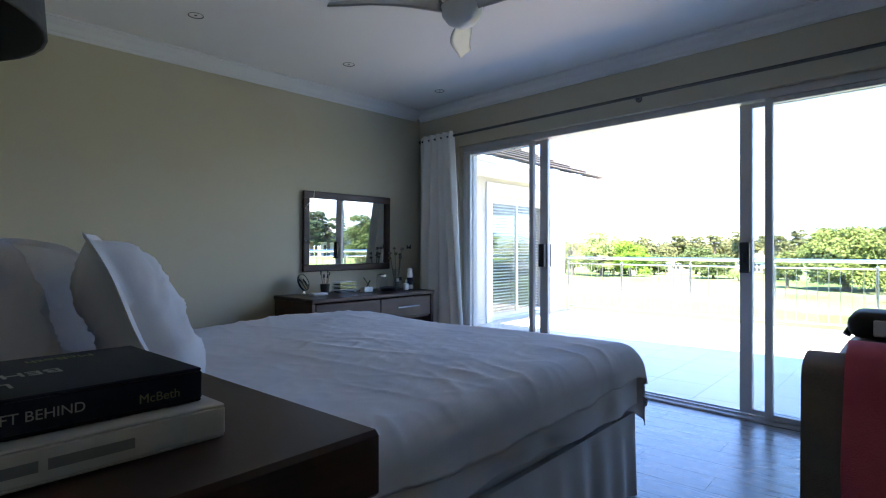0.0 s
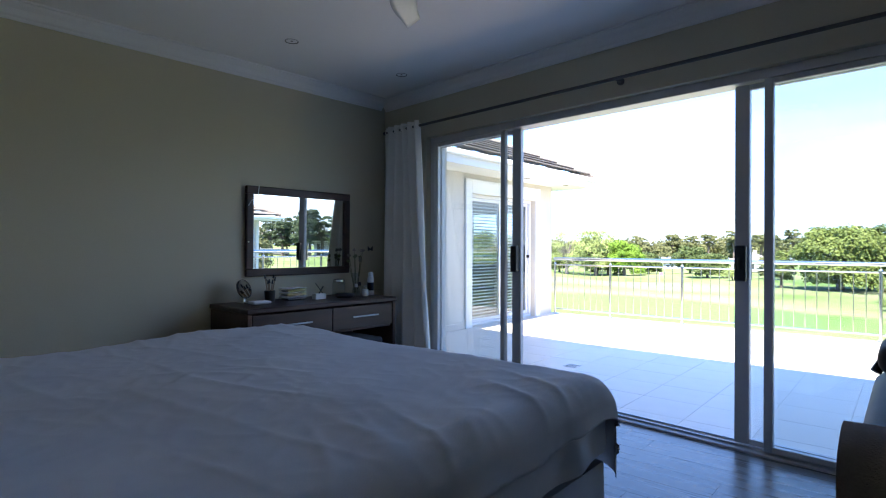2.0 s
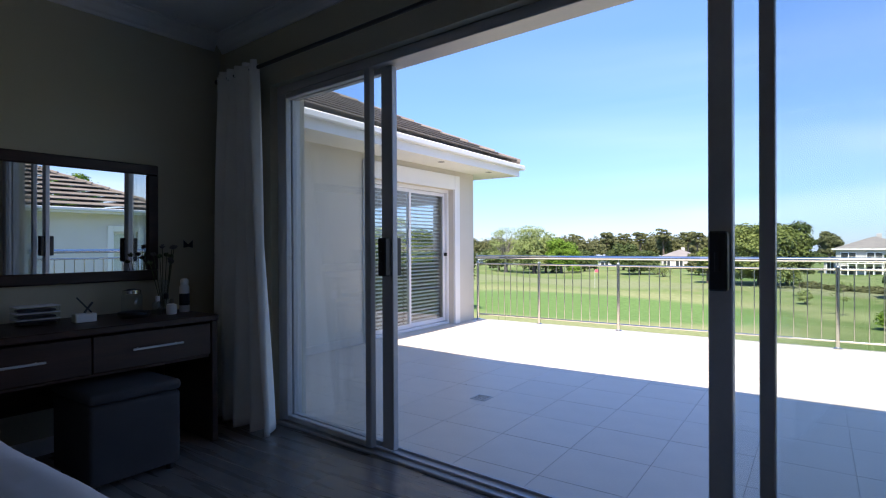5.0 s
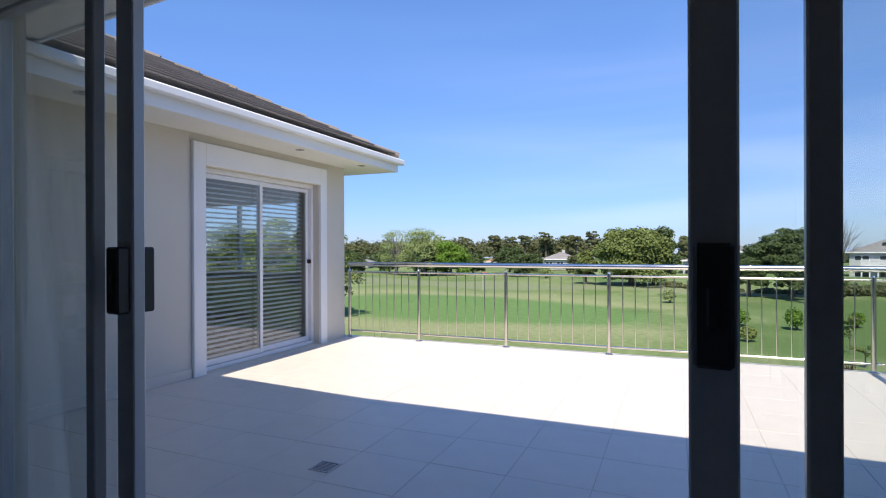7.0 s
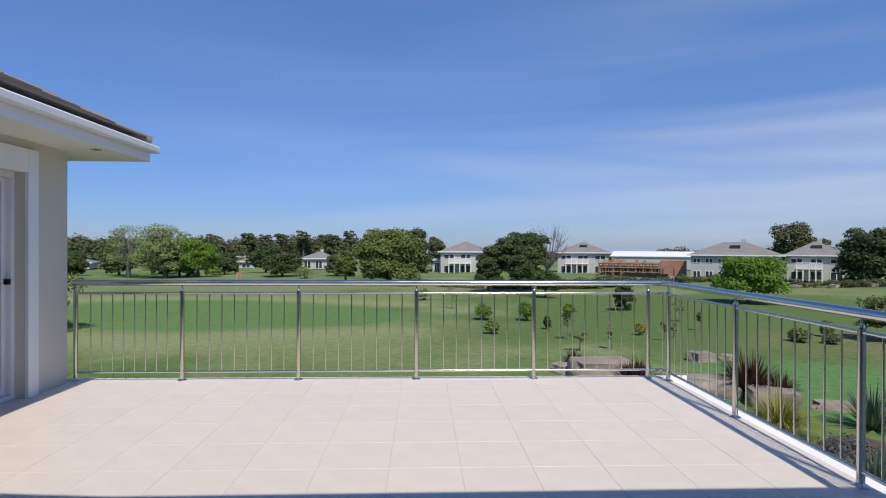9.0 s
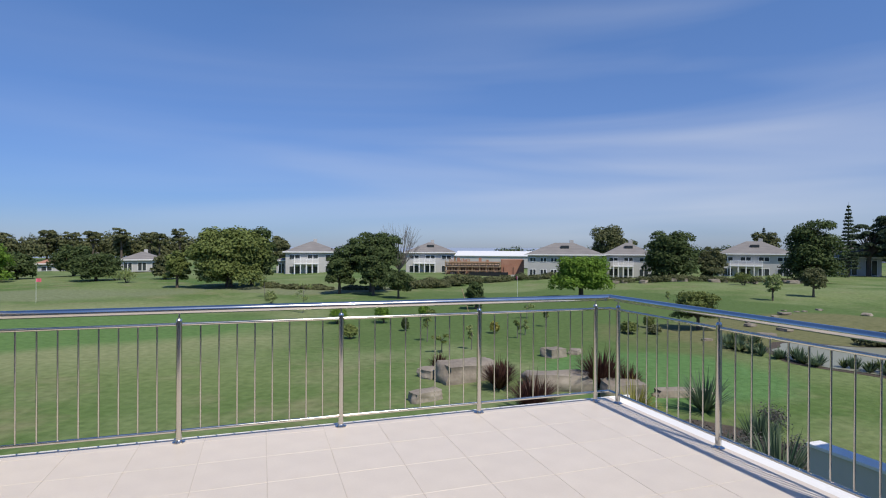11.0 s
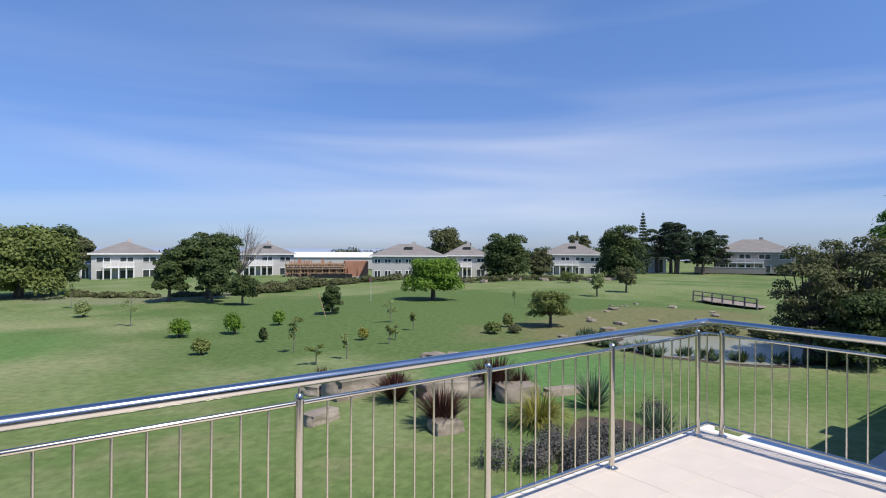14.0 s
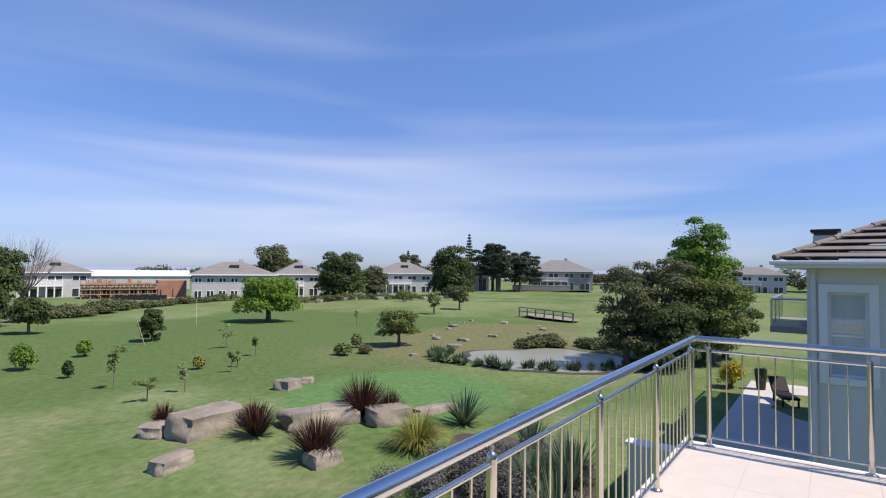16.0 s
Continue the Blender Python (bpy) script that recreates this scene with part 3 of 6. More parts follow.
t = on_table("vanity_mirror", 0.16, -1.55, "small round vanity mirror on a dark stand", "mirror")
part("base", lathe([(0.05, 0), (0.05, 0.006), (0.012, 0.012), (0.008, 0.04)], 16), STEEL, t, smooth=True)
b = bmesh.new()
bmesh.ops.create_cone(b, cap_ends=True, segments=24, radius1=0.068, radius2=0.068, depth=0.012, matrix=pose(0, 0, 0.105, 0, 70, 25))
part("disc", b, MIRROR, t)
b = bmesh.new()
bmesh.ops.create_cone(b, cap_ends=False, segments=24, radius1=0.074, radius2=0.074, depth=0.016, matrix=pose(0, 0, 0.105, 0, 70, 25))
thicken(part("rim", b, BLACK, t), 0.006)
t = on_table("folded_cloth", 0.30, -1.50, "small pale folded cloth on the dressing table", "cloth")
part("cloth", box(-0.05, 0.05, -0.07, 0.07, 0, 0.022, 0.009, seg=2), LINEN, t, smooth=True)
t = on_table("brush_cup", 0.20, -1.36, "dark cup holding make-up brushes", "cup")
part("cup", lathe([(0.036, 0), (0.042, 0.085), (0.038, 0.085), (0.033, 0.006)], 16), BLACK, t, smooth=True)
for k in range(7):
    a = k * 0.9
    q = (0.035 * math.cos(a), 0.035 * math.sin(a), 0.14 + 0.02 * (k % 3))
    br = part("brush", rod((0.01 * math.cos(a), 0.01 * math.sin(a), 0.01), q, 0.004, n=6), TIMBER, t)
    part("bristles", rod(q, (q[0] * 1.2, q[1] * 1.2, q[2] + 0.03), 0.008, 0.004, n=8), BLACK, br)
t = on_table("drawer_organiser", 0.22, -1.17, "clear acrylic make-up organiser with small drawers", "organiser")
for k in range(3):
    part("tray", box(-0.06, 0.06, -0.09, 0.09, k * 0.032 + 0.003, k * 0.032 + 0.030, 0.003), TINTED, t)
    part("contents", box(-0.05, 0.05, -0.075, 0.075, k * 0.032 + 0.006, k * 0.032 + 0.016, 0.003), LEATHER, t)
    part("lip", box(-0.061, 0.061, -0.091, 0.091, k * 0.032 + 0.0302, k * 0.032 + 0.0345, 0.001), ALU_PALE, t)
t = on_table("pen_stand", 0.30, -0.98, "small white box stand with a dark ornament", "stand")
part("block", box(-0.03, 0.03, -0.05, 0.05, 0, 0.045, 0.004), WHITE, t)
part("blade", rod((0, -0.035, 0.13), (0, 0.035, 0.046), 0.004, n=6), BLACK, t)
part("blade", rod((0, 0.04, 0.1), (0, 0.0, 0.046), 0.006, n=6), BLACK, t)
t = on_table("dark_dish", 0.32, -0.74, "low round black dish on the dressing table", "dish")
part("dish", lathe([(0.07, 0), (0.085, 0.02), (0.08, 0.03), (0.05, 0.035), (0.0, 0.03)], 20), BLACK, t, smooth=True)
t = on_table("glass_jar", 0.16, -0.68, "clear glass jar with a lid", "jar")
part("jar", lathe([(0.05, 0), (0.055, 0.01), (0.055, 0.11), (0.045, 0.12)], 20), TINTED, t, smooth=True)
part("lid", lathe([(0.05, 0.121), (0.05, 0.14), (0.02, 0.147)], 20), STEEL, t, smooth=True)
for k, (x, y, h, mtl) in enumerate(((0.30, -0.60, 0.09, TINTED), (0.36, -0.55, 0.075, WHITE), (0.26, -0.53, 0.1, TINTED))):
    t = on_table("perfume_bottle", x, y, "small glass perfume bottle with a cap", "bottle")
    part("bottle", lathe([(0.026, 0), (0.028, 0.01), (0.027, h * 0.75), (0.012, h * 0.85)], 12), mtl, t, smooth=True)
    part("cap", lathe([(0.013, h * 0.85), (0.013, h + 0.015), (0.0, h + 0.016)], 10), (WHITE, STEEL, BLACK)[k], t)
t = on_table("vase", 0.17, -0.50, "glass vase of dried stems with flowers", "vase")
part("glass", lathe([(0.03, 0), (0.036, 0.01), (0.026, 0.1), (0.032, 0.19), (0.029, 0.19), (0.022, 0.1), (0.03, 0.014)], 14), TINTED, t, smooth=True)
rs = random.Random(4)
for k in range(10):
    a, s = rs.uniform(0, 6.28), rs.uniform(0.03, 0.09)
    z = rs.uniform(0.30, 0.40)
    q = (s * math.cos(a), s * math.sin(a) + 0.01, z)
    s_ = part("stem", rod((0.01 * math.cos(a), 0.01 * math.sin(a), 0.02), q, 0.003, 0.002, n=5), LEAF_OLIVE, t)
    bl = bmesh.new()
    for j in range(5):
        bmesh.ops.create_cone(bl, segments=5, radius1=0.011, radius2=0.0, depth=0.03, cap_ends=True, matrix=Matrix.Translation(q) @ pose(0, 0, 0, rs.uniform(-70, 70), rs.uniform(-70, 70), 0))
    part("bloom", bl, GREY_CLOTH if k % 3 else LEAF_OLIVE, s_)
part("butterfly", sheet(4, 2, lambda u, v: (0.03, 0.14 + (u - 0.5) * 0.06, 0.40 + (v - 0.5) * 0.035 * (0.4 + abs(u - 0.5) * 2) + abs(u - 0.5) * 0.02)), BLACK, t, "dark butterfly ornament")
t = on_table("spray_can", 0.30, -0.44, "white and blue spray can on the dressing table", "spray can")
part("can", lathe([(0.027, 0), (0.028, 0.005), (0.028, 0.15), (0.02, 0.165)], 16), WHITE, t, smooth=True)
part("band", lathe([(0.0285, 0.04), (0.0285, 0.11)], 16), NAVY, t, "blue printed band", True)
part("cap", lathe([(0.024, 0.166), (0.024, 0.19), (0.014, 0.2)], 14), WHITE, t, smooth=True)

# the bedroom's west wall follows the door wall's slant, and what stands on it with it
SLANT = pose(LX, -0.965, 0) @ pose(0, 0, 0, 0, 0, -1.6) @ pose(-LX, 0.965, 0)
for ob in list(bpy.data.objects):
    kind_name = ob.name.split(".")[0]
    if ob.parent is None and kind_name in ("wall_west", "trim_cornice_west", "baseboard_west", "wall_mirror", "dressing_table", "stool", "vanity_mirror", "folded_cloth", "brush_cup", "drawer_organiser", "pen_stand", "dark_dish", "glass_jar", "perfume_bottle", "vase", "spray_can"):
        ob.matrix_basis = SLANT @ ob.matrix_basis

# ---- bed ----
BX0, BX1, BF, BH, BT = 2.02, 4.04, -1.80, -4.50, 0.70
bed = thing("bed", pose(0, 0, FZ), "wide bed with rumpled white bedspread and gathered valance", "bed")
part("headboard", box(BX0 - 0.03, BX1 + 0.03, BH - 0.08, BH, 0.0, 1.02, 0.02, seg=2), DARK_WOOD, bed)
part("base", box(BX0 + 0.04, BX1 - 0.04, BH + 0.01, BF - 0.05, 0.06, 0.36, 0.02), LINEN, bed)
part("mattress", box(BX0 + 0.01, BX1 - 0.01, BH + 0.01, BF - 0.005, 0.362, 0.60, 0.07, seg=4), PAPER, bed, "quilted cream mattress", True)


def valance_pt(s, v):
    """Gathered skirt round three sides of the base; s along, v up."""
    L = [(BX0 + 0.01, BH + 0.02), (BX0 + 0.01, BF + 0.01), (BX1 - 0.005, BF + 0.01), (BX1 - 0.005, BH + 0.02)]
    seg = [math.dist(L[i], L[i + 1]) for i in range(3)]
    d = s * sum(seg)
    i = 0
    while i < 2 and d > seg[i]:
        d -= seg[i]
        i += 1
    k = d / seg[i]
    x, y = L[i][0] + (L[i + 1][0] - L[i][0]) * k, L[i][1] + (L[i + 1][1] - L[i][1]) * k
    n = ((-1, 0), (0, 1), (1, 0))[i]
    w = 0.014 * (1 - v) * (math.sin(s * 260) + 0.6 * math.sin(s * 131 + 2)) + 0.015 * (1 - v)
    return (x + n[0] * w, y + n[1] * w, 0.012 + v * 0.37)


part("valance", sheet(420, 5, valance_pt), LINEN, bed, "gathered white cotton valance", True)


def spread_pt(u, v):
    """Bedspread: rounded over the sides and foot, with folds."""
    ov = 0.35
    wx, wy = BX1 - BX0, BF + 4.05
    os_ = 0.15
    sx = -os_ + u * (wx + 2 * os_)
    sy = v * (wy + ov)
    r = 0.10

    def over(s, edge):
        if s <= edge - r:
            return s, 0.0
        q = (s - edge + r) / r
        if q < 1.57:
            return edge - r + r * math.sin(q), r * (1 - math.cos(q))
        return edge, r + (s - edge + r - 1.57 * r)
    xx, dz1 = over(abs(sx - wx / 2), wx / 2 + 0.03)
    yy, dz2 = over(sy, wy + 0.03)
    x = (BX0 + BX1) / 2 + math.copysign(xx, sx - wx / 2)
    y = BF - wy + yy
    drop = max(dz1, dz2) + 0.25 * min(dz1, dz2)
    hang = smoothstep(0.06, 0.3, drop)
    n1 = noise.noise(Vector((x * 1.3, y * 1.6, 0.3)))
    n2 = noise.noise(Vector((x * 4.5 + y * 2.2, y * 3.0, 1.7)))
    n3 = abs(noise.noise(Vector((x * 2.6 - y * 2.0, y * 7.0 + x * 2.0, 5.0))))
    w1 = (1 - abs(noise.noise(Vector((x * 2.2 + y * 0.9 + n1, y * 3.4 - x * 1.1, 2.0))))) ** 7
    w2 = (1 - abs(noise.noise(Vector((x * 5.0 - y * 3.1, y * 5.5 + x * 2.5 + n2, 7.0))))) ** 7
    w3 = (1 - abs(noise.noise(Vector((x * 11.0 + y * 4.0, y * 9.0 - x * 5.0, 4.0))))) ** 5
    long = (1 - abs(noise.noise(Vector((x * 0.9 + y * 0.5, y * 4.2 - x * 1.2 + 0.6 * n1, 11.0))))) ** 9
    tuck = smoothstep(0.55, 0.95, abs(x - (BX0 + BX1) / 2)) * (1 - abs(noise.noise(Vector((x * 1.4, y * 6.5 + x * 2.0, 14.0))))) ** 6
    z = BT + 0.018 * n1 + 0.004 * n2 + (0.009 * w1 + 0.008 * w2) * max(0.0, 0.10 + n1) + 0.0045 * long * (0.5 + 0.9 * n2) + 0.007 * tuck + 0.0018 * w3 - drop
    if hang > 0:
        fold = math.sin((y if dz1 > dz2 else x) * 21 + 2.0 * n1) * 0.014 * hang + 0.02 * n2 * hang
        if dz1 >= dz2:
            x += math.copysign(fold + 0.02 * hang, sx - wx / 2)
        if dz2 >= dz1:
            y += fold + 0.02 * hang
    z += (0.03 * math.sin(y * 3.1 + 0.5) + 0.006 * math.sin(y * 11)) * hang
    return (x, y, max(z, 0.05))


def undersheet_pt(u, v):
    """Loose white sheet hanging out between the spread and the mattress, round the near side and foot."""
    side, foot = BF + 3.6, BX1 - BX0
    s = u * (side + foot)
    n = noise.noise(Vector((s * 3.2, v * 2.0, 9.0)))
    fold = 0.010 * math.sin(s * 17 + 3 * n) * (1 - v) + 0.012 * n * (1 - v)
    z = 0.425 + 0.025 * noise.noise(Vector((s * 1.7, 4.0, 1.0))) * (1 - v) + 0.15 * v
    if s < side:
        return (BX1 + 0.004 + fold + 0.012 * (1 - v), BF - side + s, z)
    return (BX1 - (s - side), BF + 0.004 + fold, z)


part("bed_sheet", sheet(260, 8, undersheet_pt), LINEN, bed, "loose white cotton sheet", True)
thicken(part("bedspread", sheet(230, 230, spread_pt), LINEN, bed, "rumpled white cotton bedspread", True), 0.012)


def pillow(x, y, z, w, h, d, rx, ry, rz, label):
    t = thing("pillow", pose(x, y, z, rx, 0, rz) @ pose(0, 0, 0, 0, 0, ry), label, "pillow", "pillows at the bed head")
    bm = bmesh.new()
    n = 44
    for side in (1, -1):
        g = []
        for j in range(n + 1):
            row = []
            for i in range(n + 1):
                a, b = i / n * 2 - 1, j / n * 2 - 1
                f = max(0.0, (1 - (abs(a) / 0.88) ** 3.0) * (1 - (abs(b) / 0.88) ** 3.0)) if max(abs(a), abs(b)) < 0.88 else 0.0
                puff = f ** 0.5
                q = Vector((a * w / 2 * (1 - 0.13 * b ** 6), b * h / 2 * (1 - 0.13 * a ** 6), side * (d / 2 * puff + (0.0 if max(abs(a), abs(b)) > 0.999 else 0.004))))
                wr = noise.noise(Vector((a * 2 + x, b * 2 + y, side * 2.0))) * 0.03 + ((1 - abs(noise.noise(Vector((a * 3.5 + b * 1.5 + x * 3, b * 2.5 - a + y, side))))) ** 6) * 0.015 + ((1 - abs(noise.noise(Vector((a * 7 - b * 4, b * 6 + x * 5, side))))) ** 6) * 0.003
                q.z += side * wr * min(1.0, f * 1.6) + (0.007 * math.sin(4 * (a - b) + x) * (1 - min(1.0, puff * 3)))
                row.append(bm.verts.new(q))
            g.append(row)
        for j in range(n):
            for i in range(n):
                f = (g[j][i], g[j][i + 1], g[j + 1][i + 1], g[j + 1][i])
                bm.faces.new(f if side > 0 else tuple(reversed(f)))
    bmesh.ops.remove_doubles(bm, verts=bm.verts, dist=0.0008)
    part("case", bm, LINEN, t, "white cotton pillow case with a flange", True)
    return t


for x, k in ((3.46, 1), (2.60, -1)):
    pillow(x, -4.24, 0.96, 0.68, 0.50, 0.18, 103, 0, -4 * k, "plump white pillow leaning on the headboard")
    pillow(x - 0.02 * k, -3.98, 0.965, 0.66, 0.52, 0.18, 106, 4 * k, -12 * k, "plump white pillow leaning on another pillow")
    pillow(x + 0.02 * k, -3.68, 0.955, 0.66, 0.50, 0.17, 116, 3 * k, -19 * k, "white flanged pillow leaning on another pillow")

# ---- bedside cabinet, books, lamp ----
NX0, NX1, NY0, NY1, NZ = 4.14, 4.676, -4.55, -3.925, 0.978
ns = thing("bedside_cabinet", pose(0, 0, FZ), "tall dark wooden bedside cabinet with drawers", "cabinet")
part("top", box(NX0, NX1, NY0, NY1, NZ - 0.055, NZ, 0.004), DARK_WOOD, ns)
part("body", box(NX0 + 0.015, NX1 - 0.015, NY0 + 0.01, NY1 - 0.03, 0.06, NZ - 0.0555, 0.004), DARK_WOOD, ns)
part("plinth", box(NX0 + 0.03, NX1 - 0.03, NY0 + 0.03, NY1 - 0.05, 0.0, 0.0595), DARK_WOOD, ns)
for k in range(3):
    d = part("drawer", box(NX0 + 0.02, NX1 - 0.02, NY1 - 0.0295, NY1 - 0.012, 0.08 + k * 0.275, 0.345 + k * 0.275, 0.004), DARK_WOOD, ns)
    part("handle", rod((NX0 + 0.17, NY1 + 0.012, 0.22 + k * 0.275), (NX1 - 0.17, NY1 + 0.012, 0.22 + k * 0.275), 0.006, n=8), STEEL, d)


def words(text, size, m, material, parent, name="lettering"):
    cu = bpy.data.curves.new(name, "FONT")
    cu.body, cu.size, cu.extrude = text, size, 0.0002
    cu.align_x, cu.align_y = "CENTER", "CENTER"
    ob = new(name, cu)
    dg = bpy.context.evaluated_depsgraph_get()
    me = bpy.data.meshes.new_from_object(ob.evaluated_get(dg))
    bpy.data.objects.remove(ob)
    me.materials.clear()
    me.materials.append(material)
    o = new(name, me)
    o.parent, o.matrix_basis = parent, m
    return o


INK_PALE = surface("pale_ink", (0.30, 0.31, 0.31), (0.36, 0.36, 0.36), 0.6, bump=0)
INK_LIME = surface("lime_ink", (0.14, 0.16, 0.08), (0.18, 0.19, 0.10), 0.6, bump=0)
INK_GREY = surface("grey_ink", (0.22, 0.22, 0.23), (0.28, 0.28, 0.29), 0.6, bump=0)


def book(m, w, d, h, material, label):
    """Spine along +x side of the block, which is w deep in x and d long in y."""
    t = thing("book", m, label, "book", "books on the bedside cabinet")
    part("cover", box(-w / 2, w / 2, -d / 2, d / 2, h - 0.0025, h, 0.0008), material, t)
    part("cover", box(-w / 2, w / 2, -d / 2, d / 2, 0, 0.0025, 0.0008), material, t)
    part("spine", box(w / 2 - 0.003, w / 2 + 0.001, -d / 2, d / 2, 0.0026, h - 0.0026, 0.0008), material, t)
    part("pages", box(-w / 2 + 0.004, w / 2 - 0.0035, -d / 2 + 0.004, d / 2 - 0.004, 0.0028, h - 0.0028), PAPER, t, "block of white pages")
    return t


b1 = book(pose(4.52, -4.135, FZ + NZ + 0.001, 0, 0, 0), 0.155, 0.23, 0.026, PAPER, "white paperback book under a dark one")
part("lettering", box(0.0785, 0.0788, -0.06, -0.005, 0.009, 0.016), INK_GREY, b1)
part("lettering", box(0.0785, 0.0788, 0.0, 0.05, 0.009, 0.016), INK_GREY, b1)
b2 = book(pose(4.505, -4.134, FZ + NZ + 0.028, 0, 0, 0), 0.15, 0.208, 0.026, NAVY, "dark blue paperback book with pale lettering")
words("LEFT BEHIND", 0.0095, pose(0.077, -0.004, 0.013, 90, 0, 90), INK_PALE, b2)
words("McBeth", 0.0095, pose(0.077, 0.072, 0.010, 90, 0, 90), INK_LIME, b2)
words("McBeth", 0.016, pose(-0.05, 0.04, 0.0263, 0, 0, -90), INK_LIME, b2)
words("BEHIND", 0.022, pose(0.0, -0.01, 0.0263, 0, 0, -90), INK_PALE, b2)
words("LEFT", 0.022, pose(0.035, -0.03, 0.0263, 0, 0, -90), INK_PALE, b2)
lamp = thing("table_lamp", pose(4.37, -4.235, FZ + NZ + 0.001), "table lamp with dark cloth drum shade, unlit", "lamp")
part("foot", lathe([(0.05, 0), (0.05, 0.015), (0.02, 0.03), (0.012, 0.06)], 20), BLACK, lamp, smooth=True)
part("stem", rod((0, 0, 0.05), (0, 0, 0.42), 0.011, n=10), STEEL, lamp, smooth=True)
thicken(part("shade", lathe([(0.148, 0.340), (0.132, 0.575)], 36, caps=False), SHADE, lamp, "dark cloth drum shade", True), 0.004)

# ---- chair with towels ----
ch = thing("armchair", pose(5.20, -2.05, FZ), "black leather armchair with towels over one arm", "armchair")
AT = 0.83 - FZ
part("seat", box(-0.22, 0.40, -0.38, 0.39, 0.22, 0.44, 0.05, seg=3), LEATHER, ch, smooth=True)
part("backrest", box(-0.41, -0.23, -0.39, 0.58, 0.10, AT - 0.02, 0.06, seg=3), LEATHER, ch, smooth=True)
part("arm", box(-0.405, 0.42, -0.57, -0.39, 0.10, AT, 0.05, seg=3), LEATHER, ch, smooth=True)
part("arm", box(-0.22, 0.42, 0.40, 0.58, 0.10, AT - 0.2, 0.05, seg=3), LEATHER, ch, smooth=True)
for x in (-0.33, 0.34):
    for y in (-0.48, 0.49):
        part("leg", rod((x, y, 0), (x, y, 0.11), 0.02, 0.028, n=8), BLACK, ch)


def draped(name, x0, x1, top, front, back, material, label, seedv, lift):
    t = thing(name, pose(5.20, -2.24, FZ), label, "towel")

    def f(u, v):
        L1, L2 = back, front
        s = v * (L1 + 0.26 + L2)
        x = x0 + (x1 - x0) * u
        wv = 0.008 * noise.noise(Vector((u * 5, v * 3, seedv)))
        if s < L1:
            y, z = -0.40 - lift - abs(wv), top - L1 + s
        elif s < L1 + 0.26:
            k = (s - L1) / 0.26
            y, z = -0.40 - lift + k * 0.24, top + 0.035 * math.sin(k * 3.1416) ** 0.6 + lift
        else:
            y, z = -0.16 + lift + abs(wv), top - (s - L1 - 0.26)
        return (x + 0.006 * noise.noise(Vector((v * 3, u * 2, seedv + 3))), y, z + wv)
    thicken(part("cloth", sheet(30, 60, f), material, t, smooth=True), 0.008)
    return t


draped("blanket", -0.41, 0.30, AT + 0.002, 0.2, 0.70, GREY_CLOTH, "grey-brown fleece blanket draped over the armchair arm", 2.0, 0.012)
draped("towel", -0.325, 0.38, AT + 0.025, 0.2, 0.36, PINK, "red-pink towel draped over the armchair arm", 6.0, 0.026)
bag = thing("bag", pose(4.905, -1.60, FZ + AT - 0.018), "small black padded bag with pale grey panel on the armchair", "bag")
part("body", box(-0.10, 0.16, -0.12, 0.12, 0.0, 0.10, 0.045, seg=4), LEATHER, bag, smooth=True)
part("panel", box(-0.02, 0.06, -0.127, -0.118, 0.015, 0.075, 0.004), ALU_PALE, bag, "pale grey panel")
part("strap", rod((-0.08, -0.03, 0.05), (-0.105, -0.05, 0.005), 0.014, n=8), BLACK, bag)

# ---- ceiling fan ----
fan = thing("ceiling_fan", pose(3.27, -2.10, CZ), "white and steel three-blade ceiling fan, standing still", "ceiling fan")
part("canopy", lathe([(0.07, 0.0), (0.07, -0.03), (0.03, -0.06)], 20), STEEL, fan, smooth=True)
part("downrod", rod((0, 0, -0.05), (0, 0, -0.16), 0.016, n=10), STEEL, fan, smooth=True)
part("motor", lathe([(0.04, -0.15), (0.10, -0.17), (0.115, -0.205), (0.11, -0.235)], 28), STEEL, fan, smooth=True)
part("globe", lathe([(0.108, -0.2355), (0.10, -0.275), (0.075, -0.31), (0.04, -0.33), (0.0, -0.335)], 28), WHITE, fan, "white opal glass light globe", True)
FAN_BLADE = surface("pale_grey_fan_blade", (0.42, 0.42, 0.42), (0.5, 0.5, 0.5), 0.35, scale=3, fine=60, bump=0.02)
for a in (222, 126, 350):
    ca, sa = math.cos(radians(a)), math.sin(radians(a))

    def blade_pt(u, v, ca=ca, sa=sa):
        r = 0.10 + 0.57 * u
        wd = 0.05 + 0.10 * math.sin(min(1.0, u * 1.25) * 2.3) - 0.055 * u
        s = (v - 0.5) * wd + 0.03 * math.sin(u * 2.5)
        z = -0.215 - 0.10 * (v - 0.5) * (1 - 0.5 * u) - 0.01 * u
        return (ca * r - sa * s, sa * r + ca * s, z)
    bl = part("blade", sheet(16, 6, blade_pt), FAN_BLADE, fan, smooth=True)
    thicken(bl, 0.008)

# ---- terrace ----
TX1, TY1 = 5.99, 5.13
slab("terrace_slab", -0.2, TX1, -0.2, TY1, -0.32, -0.0025, GROUT, "tiled terrace slab over the ground storey", category="terrace")
slab("terrace_edge_front", -0.2, TX1 + 0.25, TY1, TY1 + 0.03, -0.36, -0.004, WHITE, "white painted edge of the terrace slab", 0.004, "edging")
slab("terrace_ledge", TX1 + 0.02, TX1 + 0.25, 0.1, TY1, -0.34, -0.06, WHITE, "white painted outer ledge of the terrace", 0.006, "ledge")
slab("terrace_gutter", TX1, TX1 + 0.02, 0.1, TY1, -0.34, -0.09, GROUT, "dark drainage joint along the terrace", category="gutter")
